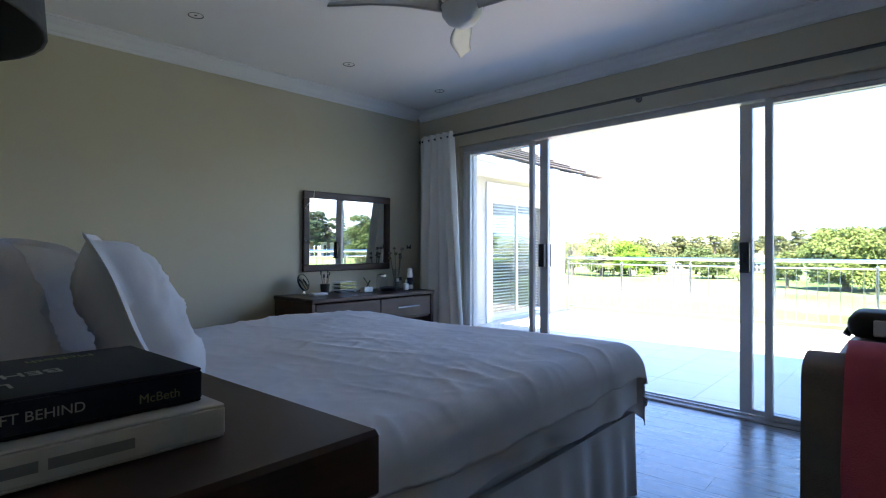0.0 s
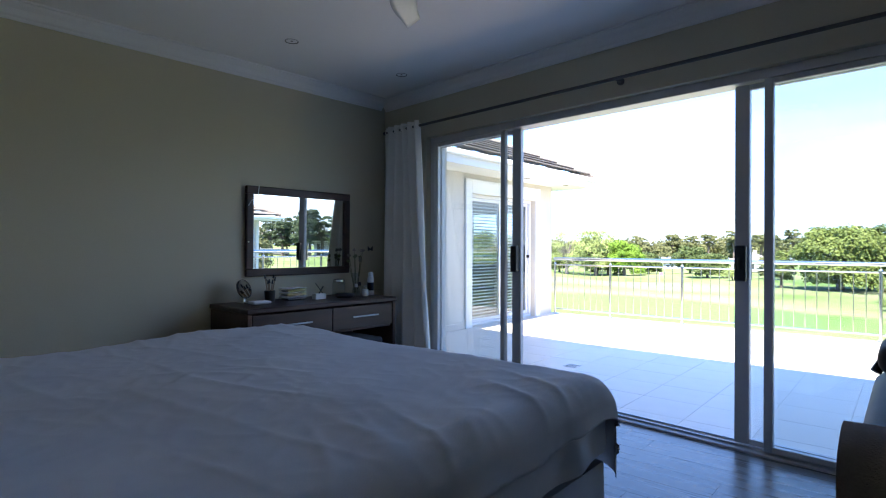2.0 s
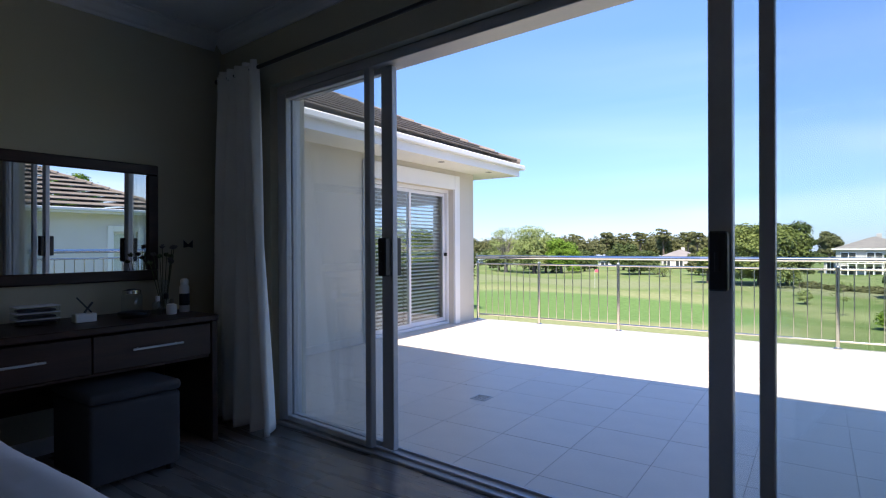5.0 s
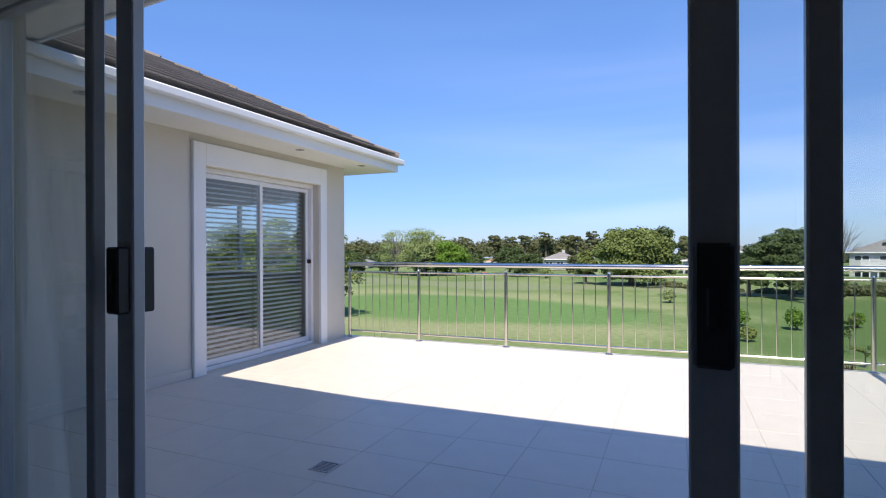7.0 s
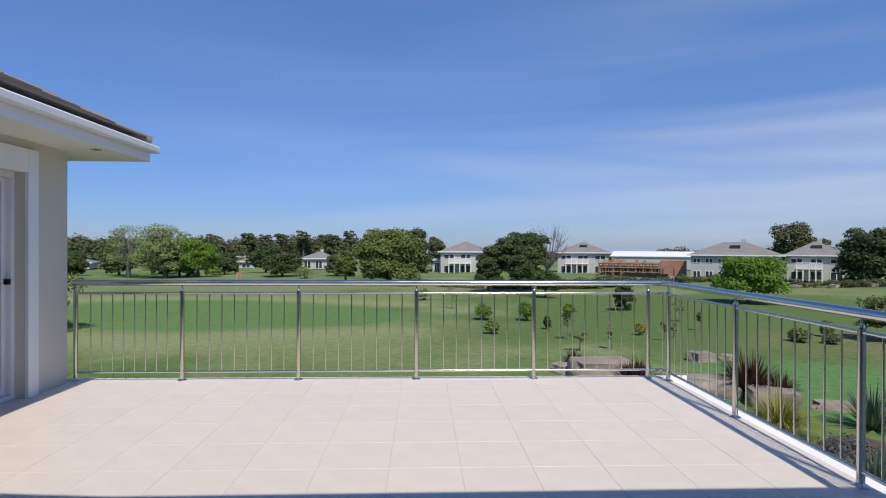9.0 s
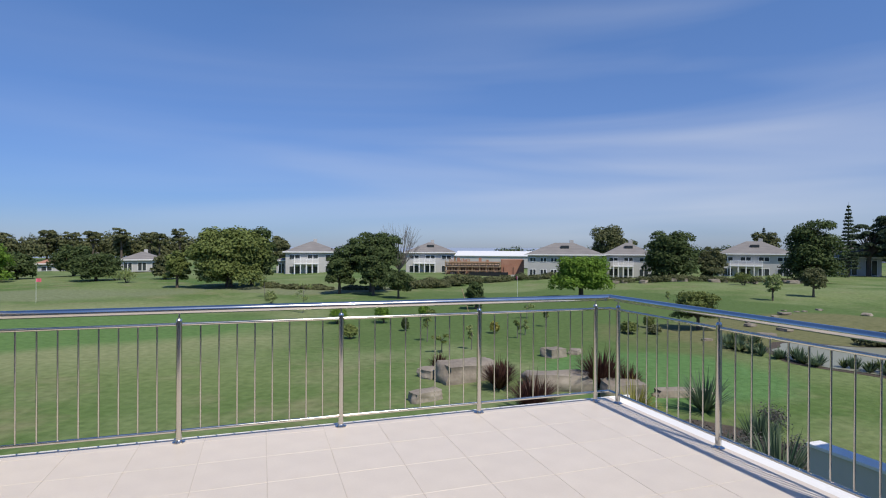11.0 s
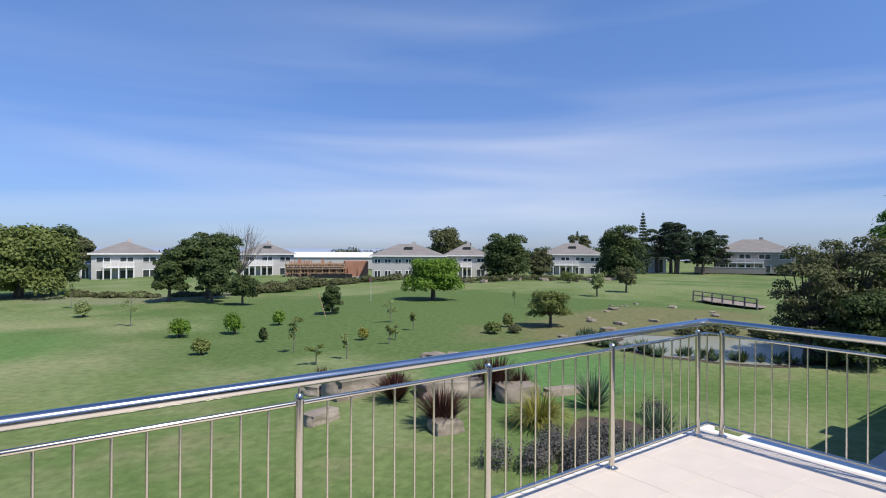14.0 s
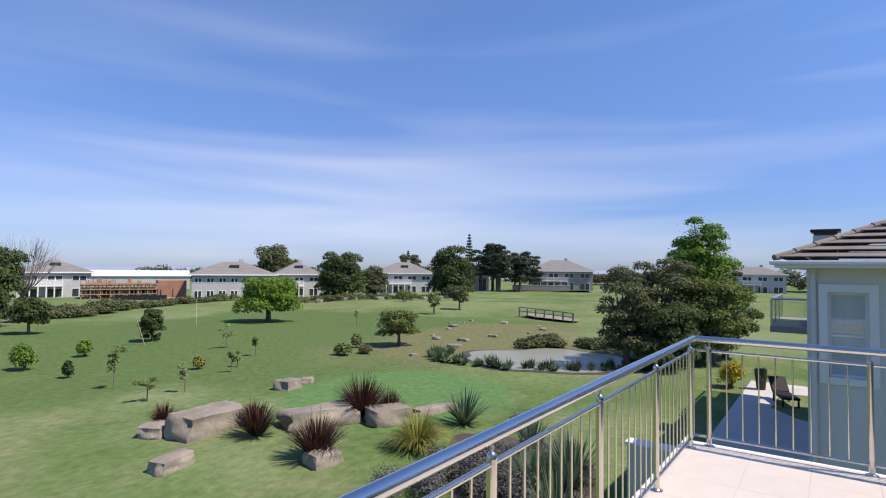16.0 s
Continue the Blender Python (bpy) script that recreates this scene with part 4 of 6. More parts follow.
slab("lower_storey", -0.2, TX1 - 0.05, 0.0, TY1 - 0.06, -3.75, -0.321, PLASTER, "plastered ground storey below the terrace")

drain = thing("floor_drain", pose(2.335, 1.26, 0.0005), "square steel floor drain set in the terrace tiles", "drain")
for b in ((-0.065, 0.065, -0.065, -0.055), (-0.065, 0.065, 0.055, 0.065), (-0.065, -0.055, -0.0549, 0.0549), (0.055, 0.065, -0.0549, 0.0549)):
    part("rim", box(*b, 0, 0.004), ALU, drain)
part("well", box(-0.0549, 0.0549, -0.0549, 0.0549, 0.0002, 0.0012), BLACK, drain)
for k in range(6):
    part("bar", box(-0.054, 0.054, -0.045 + k * 0.016, -0.038 + k * 0.016, 0.0014, 0.0036), ALU, drain)

# railings
def railing(name, a, b, posts, label, n_between):
    """Posts at the given distances along a to b; the handrail runs on pins above them."""
    a, b = Vector(a), Vector(b)
    d = (b - a).normalized()
    t = thing(name, pose(0, 0, 0), label, "railing", "terrace railings")
    L = (b - a).length
    part("handrail", rod(a + Vector((0, 0, 0.972)), b + Vector((0, 0, 0.972)), 0.029, n=20), STEEL, t, "polished steel handrail", True)
    for s in posts:
        p = a + d * s
        po = part("post", lathe([(0.021, 0.0), (0.021, 0.885)], 16, p), SATIN, t, smooth=True)
        part("cap", lathe([(0.0212, 0.885), (0.0215, 0.895), (0.014, 0.91), (0.006, 0.915), (0.006, 0.945)], 14, p), STEEL, po, smooth=True)
        part("base_flange", lathe([(0.045, 0.0), (0.045, 0.006), (0.024, 0.016), (0.0213, 0.022)], 18, p), STEEL, po, smooth=True)
    for s0, s1 in zip(posts, posts[1:]):
        p, q = a + d * (s0 + 0.02), a + d * (s1 - 0.02)
        part("top_bar", rod(p + Vector((0, 0, 0.868)), q + Vector((0, 0, 0.868)), 0.0125, n=12), SATIN, t, smooth=True)
        part("bottom_bar", rod(p + Vector((0, 0, 0.085)), q + Vector((0, 0, 0.085)), 0.0125, n=12), SATIN, t, smooth=True)
        for k in range(8):
            c = a + d * (s0 + 0.145 + (s1 - s0 - 0.29) * k / 7)
            part("baluster", rod(c + Vector((0, 0, 0.09)), c + Vector((0, 0, 0.862)), 0.006, n=8), SATIN, t, smooth=True)
    return t


fr_a = (0.02, 5.045, 0)
railing("front_railing", fr_a, (5.93, 5.045, 0), [0.02, 1.055, 2.205, 3.385, 4.58, 5.76], "polished stainless steel terrace railing with thin balusters", 8)
railing("side_railing", (5.935, 5.045, 0), (5.935, 0.16, 0), [0.13, 1.30, 2.53, 3.74, 4.85], "polished stainless steel terrace railing with thin balusters", 8)
knuckle = tagged(part("rail_knuckle", lathe([(0.0, -0.029), (0.02, -0.021), (0.029, 0.0), (0.02, 0.021), (0.0, 0.029)], 16, (5.9325, 5.045, 0.972)), STEEL, smooth=True), "rounded steel corner joint of the handrail", "joint")

# short bars that join the two railings round the corner
joint = thing("corner_railing", pose(0, 0, 0), "steel corner bars joining the two terrace railings", "railing", "terrace railings")
for z in (0.085, 0.868):
    part("bar", rod((5.79, 5.045, z), (5.936, 5.045, z), 0.0125, n=12), SATIN, joint, smooth=True)
    part("bar", rod((5.935, 5.046, z), (5.935, 4.935, z), 0.0125, n=12), SATIN, joint, smooth=True)
part("baluster", rod((5.935, 5.045, 0.09), (5.935, 5.045, 0.862), 0.006, n=8), SATIN, joint, smooth=True)

# ---- the wing with its glass door ----
WY1 = 4.98
WD0, WD1, WDH = 2.62, 4.41, 1.975
WTOP = 2.255
slab("wing_wall_near", -0.24, 0.0, OUT + 0.02, WD0, -3.75, WTOP, PLASTER, "beige plastered wall of the wing")
slab("wing_wall_end", -0.24, 0.0, WD1, WY1, -3.75, WTOP, PLASTER, "beige plastered wall of the wing")
slab("wing_wall_head", -0.24, 0.0, WD0, WD1, WDH, WTOP, PLASTER, "beige plastered wall above the wing door")
slab("wing_wall_sill", -0.24, 0.0, WD0, WD1, -3.75, 0.0, PLASTER, "beige plastered wall below the wing door")
WF0, WF1, WFZ0, WFZ1 = -3.9, -0.6, 0.80, 1.86
slab("wing_wall_front_low", -5.0, -0.24, WY1 - 0.24, WY1, -3.75, WFZ0, PLASTER, "beige plastered end wall of the wing below its window")
slab("wing_wall_front_head", -5.0, -0.24, WY1 - 0.24, WY1, WFZ1, WTOP, PLASTER, "beige plastered end wall of the wing above its window")
slab("wing_wall_front_left", -5.0, WF0, WY1 - 0.24, WY1, WFZ0, WFZ1, PLASTER, "beige plastered end wall of the wing beside its window")
slab("wing_wall_front_right", WF1, -0.24, WY1 - 0.24, WY1, WFZ0, WFZ1, PLASTER, "beige plastered end wall of the wing beside its window")
wf = thing("window_1", pose(0, WY1 - 0.12, 0), "wide white framed window in the end wall of the wing", "window", kind="structure")
for nm, b in (("head", (WF0, WF1, WFZ1 - 0.05, WFZ1 - 0.001)), ("sill", (WF0, WF1, WFZ0 + 0.001, WFZ0 + 0.05))):
    part(nm, box(b[0], b[1], -0.03, 0.03, b[2], b[3], 0.003), ALU_PALE, wf)
for k in range(4):
    x = WF0 + (WF1 - WF0 - 0.05) * k / 3
    part("mullion", box(x, x + 0.05, -0.029, 0.029, WFZ0 + 0.051, WFZ1 - 0.051, 0.003), ALU_PALE, wf)
    if k < 3:
        g = part("pane", box(x + 0.051, x + (WF1 - WF0 - 0.05) / 3 - 0.001, -0.003, 0.003, WFZ0 + 0.051, WFZ1 - 0.051), TINTED, wf, "clear glass pane")
        g.visible_shadow = False
slab("wing_floor", -5.0, -0.24, 0.14, WY1 - 0.24, -0.3, 0.0, WOOD_FLOOR, "brown wooden floor inside the wing", category="floor")
slab("wing_ceiling", -5.0, -0.24, 0.14, WY1 - 0.24, 2.20, 2.254, CEIL, "white ceiling inside the wing", category="ceiling")
slab("wing_wall_west", -5.2, -5.0, 0.0, WY1, -3.75, 2.254, PLASTER, "far wall of the wing")
slab("wing_wall_south", -5.0, -0.24, -0.1, 0.14, -3.75, 2.254, PLASTER, "inner wall of the wing")
slab("wing_skirting", 0.0, 0.012, OUT + 0.02, WD0 - 0.15, 0.0, 0.09, TILE, "tiled skirting along the wing wall", 0.003, "skirting")
trimset = thing("trim_wing_door", pose(0, 0, 0), "broad white plaster band round the wing door", "door surround", kind="structure")
part("band_left", box(0.0, 0.035, WD0 - 0.145, WD0 - 0.0005, 0.0, 2.18, 0.004), WHITE, trimset)
part("band_right", box(0.0, 0.035, WD1 + 0.0005, WD1 + 0.13, 0.0, 2.18, 0.004), WHITE, trimset)
part("band_top", box(0.0, 0.034, WD0, WD1, WDH, 2.179, 0.004), WHITE, trimset)
wd = thing("door_2", pose(-0.12, 0, 0), "white framed glass sliding door with blinds behind it", "sliding door", kind="structure")
for nm, b in (("head", (-0.04, 0.04, WD0, WD1, WDH - 0.05, WDH - 0.001)), ("sill", (-0.04, 0.045, WD0, WD1, 0.002, 0.04)), ("jamb", (-0.04, 0.04, WD0, WD0 + 0.045, 0.041, WDH - 0.051)), ("jamb", (-0.04, 0.04, WD1 - 0.045, WD1, 0.041, WDH - 0.051))):
    part(nm, box(*b, 0.004), ALU_PALE, wd)
WM = 3.50
for x, y0, y1 in ((0.012, WD0 + 0.046, WM + 0.025), (-0.016, WM - 0.02, WD1 - 0.046)):
    pn = part("leaf_stile", box(x - 0.012, x + 0.012, y0, y0 + 0.045, 0.045, WDH - 0.055, 0.003), ALU_PALE, wd)
    part("leaf_stile", box(x - 0.012, x + 0.012, y1 - 0.045, y1, 0.045, WDH - 0.055, 0.003), ALU_PALE, wd)
    part("leaf_rail", box(x - 0.011, x + 0.011, y0 + 0.045, y1 - 0.045, 0.045, 0.10, 0.003), ALU_PALE, wd)
    part("leaf_rail", box(x - 0.011, x + 0.011, y0 + 0.045, y1 - 0.045, WDH - 0.10, WDH - 0.055, 0.003), ALU_PALE, wd)
    g = part("pane", box(x - 0.003, x + 0.003, y0 + 0.045, y1 - 0.045, 0.1, WDH - 0.1), REFLECTIVE, wd, "tinted glass pane with reflections")
    g.visible_shadow = False
part("handle", box(0.0, 0.05, WD1 - 0.08, WD1 - 0.055, 1.0, 1.05, 0.005), BLACK, wd, "black handle")
for y0, y1 in ((WD0 + 0.06, WM - 0.01), (WM + 0.01, WD1 - 0.06)):
    bt = thing("venetian_blind", pose(-0.22, 0, 0), "pale horizontal slat blind hanging half open inside the wing door", "blind", "blinds in the wing door")
    part("head_rail", box(-0.02, 0.02, y0, y1, 1.925, 1.955), SLAT, bt)
    part("bottom_rail", box(-0.015, 0.015, y0, y1, 0.06, 0.075), SLAT, bt)
    for k in range(37):
        z = 0.10 + k * 0.0500
        bm = sheet(1, 2, lambda u, v: (-0.0125 + v * 0.025, y0 + u * (y1 - y0), z - 0.020 * (v - 0.5) + 0.003 * math.sin(v * 3.14)))
        part("slat", bm, SLAT, bt)
    for y in (y0 + 0.12, y1 - 0.12):
        part("cord", rod((0.0, y, 0.07), (0.0, y, 1.95), 0.0015, n=4), SLAT, bt)


def eave_roof(name, label, x0, x1, y0, y1, z_wall, over, over_y, pitch, tile, courses_faces, fascia_h=0.17, gauge=0.32, lift=0.075, gutter=True, hip_both=True):
    """Hip roof on a rectangle of walls: soffit, fascia, gutter, and tile courses as stepped strips on all four slopes."""
    t = thing(name, pose(0, 0, 0), label, "roof")
    X0, X1, Y0, Y1 = x0 - over, x1 + over, y0 - over_y, y1 + over_y
    part("soffit", box(X0 + 0.02, X1 - 0.02, Y0 + 0.02, Y1 - 0.02, z_wall, z_wall + 0.02), SOFFIT, t)
    fz0, fz1 = z_wall - 0.005, z_wall + fascia_h
    for b in ((X1 - 0.0195, X1, Y0, Y1), (X0, X0 + 0.0195, Y0, Y1), (X0 + 0.02, X1 - 0.02, Y1 - 0.0195, Y1), (X0 + 0.02, X1 - 0.02, Y0, Y0 + 0.0195)):
        part("fascia", box(*b, fz0, fz1, 0.003), WHITE, t)
    if gutter:
        for b in ((X1 + 0.001, X1 + 0.075, Y0 - 0.075, Y1 + 0.075), (X0 - 0.075, X0 - 0.001, Y0 - 0.075, Y1 + 0.075), (X0, X1, Y1 + 0.001, Y1 + 0.075), (X0, X1, Y0 - 0.075, Y0 - 0.001)):
            bm = box(*b, fz1 - 0.075, fz1 - 0.002, 0.012)
            part("gutter", bm, WHITE, t)
    tanp = math.tan(radians(pitch))
    half = min(X1 - X0, Y1 - Y0) / 2
    step = gauge * math.cos(radians(pitch))
    n = int(half / step) + 1
    for k in range(n):
        i0, i1 = k * step, min((k + 1) * step + 0.04, half)
        if i0 >= half - 0.02:
            break
        za, zb = fz1 + i0 * tanp + lift, fz1 + i1 * tanp + 0.006
        for side in range(4):
            if side not in courses_faces:
                continue
            def pt(i, a):
                if side == 0:
                    return (X1 - i, Y0 + i + (Y1 - Y0 - 2 * i) * a)
                if side == 1:
                    return (X0 + i + (X1 - X0 - 2 * i) * (1 - a), Y1 - i)
                if side == 2:
                    return (X0 + i, Y0 + i + (Y1 - Y0 - 2 * i) * (1 - a))
                return (X0 + i + (X1 - X0 - 2 * i) * a, Y0 + i)
            bm = bmesh.new()
            ll, lr, ul, ur = pt(i0, 0), pt(i0, 1), pt(i1, 0), pt(i1, 1)
            v = [bm.verts.new((*ll, za)), bm.verts.new((*lr, za)), bm.verts.new((*ur, zb)), bm.verts.new((*ul, zb)), bm.verts.new((*ll, za - 0.014)), bm.verts.new((*lr, za - 0.014)), bm.verts.new((*ur, zb - 0.02)), bm.verts.new((*ul, zb - 0.02))]
            for f in ((0, 1, 2, 3), (1, 0, 4, 5), (4, 7, 6, 5), (0, 3, 7, 4), (1, 5, 6, 2), (3, 2, 6, 7)):
                try:
                    bm.faces.new([v[q] for q in f])
                except ValueError:
                    pass
            part("tile_course", bm, tile, t)
    # ridge tiles along the hips
    for cx, cy, sx, sy in ((X1, Y1, -1, -1), (X1, Y0, -1, 1), (X0, Y1, 1, -1), (X0, Y0, 1, 1)):
        m = int(half * 1.41 / 0.40)
        for k in range(m):
            s0, s1 = k * half / m, (k + 1) * half / m + 0.03
            p = (cx + sx * s0, cy + sy * s0, fz1 + s0 * tanp + 0.045)
            q = (cx + sx * s1, cy + sy * s1, fz1 + s1 * tanp + 0.03)
            part("hip_tile", rod(p, q, 0.06, 0.052, n=8), ROOF_TILE, t)
    return t, half, fz1 + half * tanp, (X0, X1, Y0, Y1)


eave_roof("wing_roof", "hipped tile roof of the wing with white fascia and gutter", -5.2, 0.0, 0.14, WY1, WTOP, 0.505, 0.585, 25, ROOF_DARK, (0, 1), 0.17, 0.24, 0.088)
EAVE = 0.675
main = thing("main_eave", SKEW, "white boxed eave of the main roof above the doors", "eave", kind="structure")
part("soffit", box(0.45, 7.2, OUT + 0.02, EAVE, 2.44, 2.46), SOFFIT, main)
part("fascia", box(0.45, 7.2, EAVE, EAVE + 0.02, 2.425, 2.62, 0.003), WHITE, main)
part("gutter", box(0.45, 7.2, EAVE + 0.021, EAVE + 0.09, 2.53, 2.615, 0.012), WHITE, main)
slab("main_roof", 0.3, 7.2, -5.6, 0.66, 2.76, 2.80, ROOF_DARK, "tiled main roof over the bedroom", category="roof")
slab("main_roof_slope", 0.3, 7.2, 0.14, 0.66, 2.63, 2.66, ROOF_DARK, "lowest tile course of the main roof", category="roof")
for y in (1.25, 3.6):
    downlight(0.35, y, WTOP - 0.001, "small round steel downlight set in the wing soffit")
downlight(0.35, 4.85, WTOP - 0.001, "small round steel downlight set in the wing soffit")

# ---- ground ----
GZ = -3.70


def ground_z(x, y):
    d = math.hypot(x - 3, y - 2)
    k = smoothstep(12, 40, d) * (1 - smoothstep(130, 240, d)) * smoothstep(7, 13, math.hypot(x - 30, y - 17.4))
    return GZ + k * (0.26 * math.sin(x * 0.055 + 0.8) * math.cos(y * 0.06) + 0.16 * math.sin(x * 0.13 + y * 0.11) + 0.10 * math.sin(x * 0.29 - y * 0.17 + 1.1))


def ground():
    vs, fs = [], []
    xs = [-3000, -1500, -700, -350, -220] + [-160 + 2.5 * i for i in range(145)] + [240, 320, 500, 900, 1600, 3000]
    ys = [-3000, -1200, -500, -200, -80] + [-30 + 2.5 * i for i in range(89)] + [230, 300, 450, 800, 1500, 3000]
    for y in ys:
        for x in xs:
            vs.append((x, y, ground_z(x, y)))
    w = len(xs)
    for j in range(len(ys) - 1):
        for i in range(w - 1):
            fs.append((j * w + i, j * w + i + 1, (j + 1) * w + i + 1, (j + 1) * w + i))
    return tagged(cloud("ground", vs, fs, GRASS, smooth=True), "wide mown golf course lawn with drier patches", "ground", kind="structure")


ground()


def sea():
    bm = bmesh.new()
    n = 72
    r1 = [bm.verts.new((265 * math.cos(6.28319 * i / n), 265 * math.sin(6.28319 * i / n), GZ + 0.06)) for i in range(n)]
    r2 = [bm.verts.new((3000 * math.cos(6.28319 * i / n), 3000 * math.sin(6.28319 * i / n), GZ + 0.06)) for i in range(n)]
    for i in range(-3, 31):
        bm.faces.new((r1[i], r2[i], r2[i + 1], r1[i + 1]))
    return tagged(part("water", bm, SEA), "hazy blue sea on the far horizon", "sea", kind="structure")


sea()


def on_ground(x, y, rz=0.0):
    return pose(x, y, ground_z(x, y), 0, 0, rz)


def blob_sheet(name, x, y, rx, ry, z, material, label, seedv, wob=0.25, rz=0.0, category="ground"):
    """A flat patch with an uneven rim."""
    bm = bmesh.new()
    vs = []
    c, s = math.cos(radians(rz)), math.sin(radians(rz))
    for i in range(64):
        a = 6.28319 * i / 64
        k = 1 + wob * noise.noise(Vector((math.cos(a) * 1.6 + seedv, math.sin(a) * 1.6, seedv)))
        u, v = rx * k * math.cos(a), ry * k * math.sin(a)
        vs.append(bm.verts.new((x + c * u - s * v, y + s * u + c * v, z)))
    bm.faces.new(vs)
    return tagged(part(name, bm, material), label, category, kind="structure")


# ---- plants ----
def leaf_cards(rs, centres, count, size, shell=0.75, flat=0.5, aspect=1.7):
    """Small bent leaf cards on and in ellipsoid clumps (x, y, z, rx, ry, rz)."""
    count, size = int(count * 2.6), size * 0.60
    vol = np.array([c[3] * c[4] + c[4] * c[5] + c[3] * c[5] for c in centres])
    pick = rs.choice(len(centres), count, p=vol / vol.sum())
    C = np.array(centres)[pick]
    d = rs.normal(size=(count, 3))
    d /= np.linalg.norm(d, axis=1)[:, None]
    d[:, 2] = np.where(d[:, 2] < -0.45, -d[:, 2] * 0.5, d[:, 2])
    r = shell + (1.06 - shell) * rs.random(count) ** 0.6
    r *= 1 + 0.10 * rs.normal(size=count)
    P = C[:, :3] + d * C[:, 3:] * r[:, None]
    nrm = d * 0.75 + rs.normal(size=(count, 3)) * 0.34
    nrm[:, 2] += flat * 0.6
    nrm /= np.linalg.norm(nrm, axis=1)[:, None]
    t = np.cross(nrm, rs.normal(size=(count, 3)))
    t /= np.linalg.norm(t, axis=1)[:, None]
    b = np.cross(nrm, t)
    s = size * (0.6 + 0.8 * rs.random(count))[:, None]
    V = np.empty((count, 4, 3))
    V[:, 0], V[:, 1] = P - t * s * 0.5 * aspect, P + b * s * 0.5 + nrm * s * 0.15
    V[:, 2], V[:, 3] = P + t * s * 0.5 * aspect, P - b * s * 0.5 + nrm * s * 0.15
    return V.reshape(-1, 3), np.arange(count * 4).reshape(-1, 4)


def tree(x, y, h, w, material, label, seedv, trunk=0.25, lobes=14, leaves=4000, size=0.32, stem=0.0, name="tree", group="golf course trees", bark=BARK, flatness=0.75, core=True):
    """Tapered trunk, limbs to every lobe, and a crown of leaf cards in uneven lobes."""
    rs = np.random.RandomState(seedv)
    t = thing(name, on_ground(x, y), label, "tree", group)
    zc0 = h * trunk * 0.8
    ch = h - zc0
    cen = []
    lobes = int(lobes * 2.1)
    for i in range(lobes):
        a = 6.28319 * (i * 0.381966 + 0.1 * rs.rand())
        q = (i + 0.5) / lobes
        rad = w / 2 * 0.74 * math.sqrt(1 - (q * 1.05 - 0.25) ** 2 * 0.9) * (0.45 + 0.62 * rs.rand())
        z = zc0 + ch * (0.08 + 0.76 * q + 0.05 * rs.normal())
        s = w * (0.085 + 0.115 * rs.rand())
        cen.append((rad * math.cos(a), rad * math.sin(a), z, s, s, max(0.05 * w, min(s * flatness, h - z))))
    if core:
        cen.append((0, 0, zc0 + ch * 0.46, w * 0.33, w * 0.33, ch * 0.38))
    v, f = leaf_cards(rs, cen, leaves, size)
    cloud("crown", v, f, material, t)
    tr = 0.025 * h + 0.02 * w + stem
    bm = bmesh.new()
    bend = Vector((0.05 * h * (rs.rand() - 0.5), 0.05 * h * (rs.rand() - 0.5), zc0 + ch * 0.3))
    rod((0, 0, -0.3), bend * 0.5, tr, tr * 0.75, 9, bm)
    rod(bend * 0.49, bend, tr * 0.75, tr * 0.55, 8, bm)
    for c in cen[:lobes]:
        e = Vector(c[:3])
        m = bend.lerp(e, 0.5) + Vector((0, 0, -0.06 * h))
        s = bend * (0.55 + 0.4 * rs.rand())
        rod(s, m, tr * 0.38, tr * 0.22, 6, bm)
        rod(m, e, tr * 0.22, tr * 0.06, 5, bm)
    part("trunk", bm, bark, t, "bare grey-brown trunk and limbs")
    return t


def bush(x, y, h, w, material, label, seedv, leaves=700, size=0.14, group="shrubs on the lawn", name="bush", z=0.0):
    rs = np.random.RandomState(seedv)
    t = thing(name, on_ground(x, y), label, "bush", group)
    cen = [(w * 0.22 * (rs.rand() - 0.5) * 2, w * 0.22 * (rs.rand() - 0.5) * 2, h * (0.3 + 0.3 * rs.rand()), w * 0.3, w * 0.3, h * 0.38) for _ in range(6)]
    v, f = leaf_cards(rs, cen, leaves, size, shell=0.4)
    v[:, 2] = np.maximum(v[:, 2], 0.01)
    cloud("leaves", v, f, material, t)
    bm = bmesh.new()
    for c in cen:
        rod((c[0] * 0.2, c[1] * 0.2, -0.05), c[:3], 0.02 * w + 0.006, 0.006, 5, bm)
    part("stems", bm, BARK, t)
    return t


def sapling(x, y, h, w, material, label, seedv, leaves=160, size=0.10):
    rs = np.random.RandomState(seedv)
    t = thing("sapling", on_ground(x, y), label, "sapling", "young trees on the lawn")
    cen = [(w * 0.25 * rs.normal(), w * 0.25 * rs.normal(), h * (0.45 + 0.5 * rs.rand()), w * 0.3, w * 0.3, h * 0.12) for _ in range(6)]
    v, f = leaf_cards(rs, cen, leaves, size, shell=0.2)
    cloud("leaves", v, f, material, t)
    bm = rod((0, 0, -0.1), (0.03 * h, 0.02 * h, h * 0.9), 0.03, 0.012, 6)
    for c in cen:
        rod((0.02, 0.01, c[2] * 0.75), c[:3], 0.012, 0.005, 4, bm)
    part("stem", bm, TWIG, t)
    return t


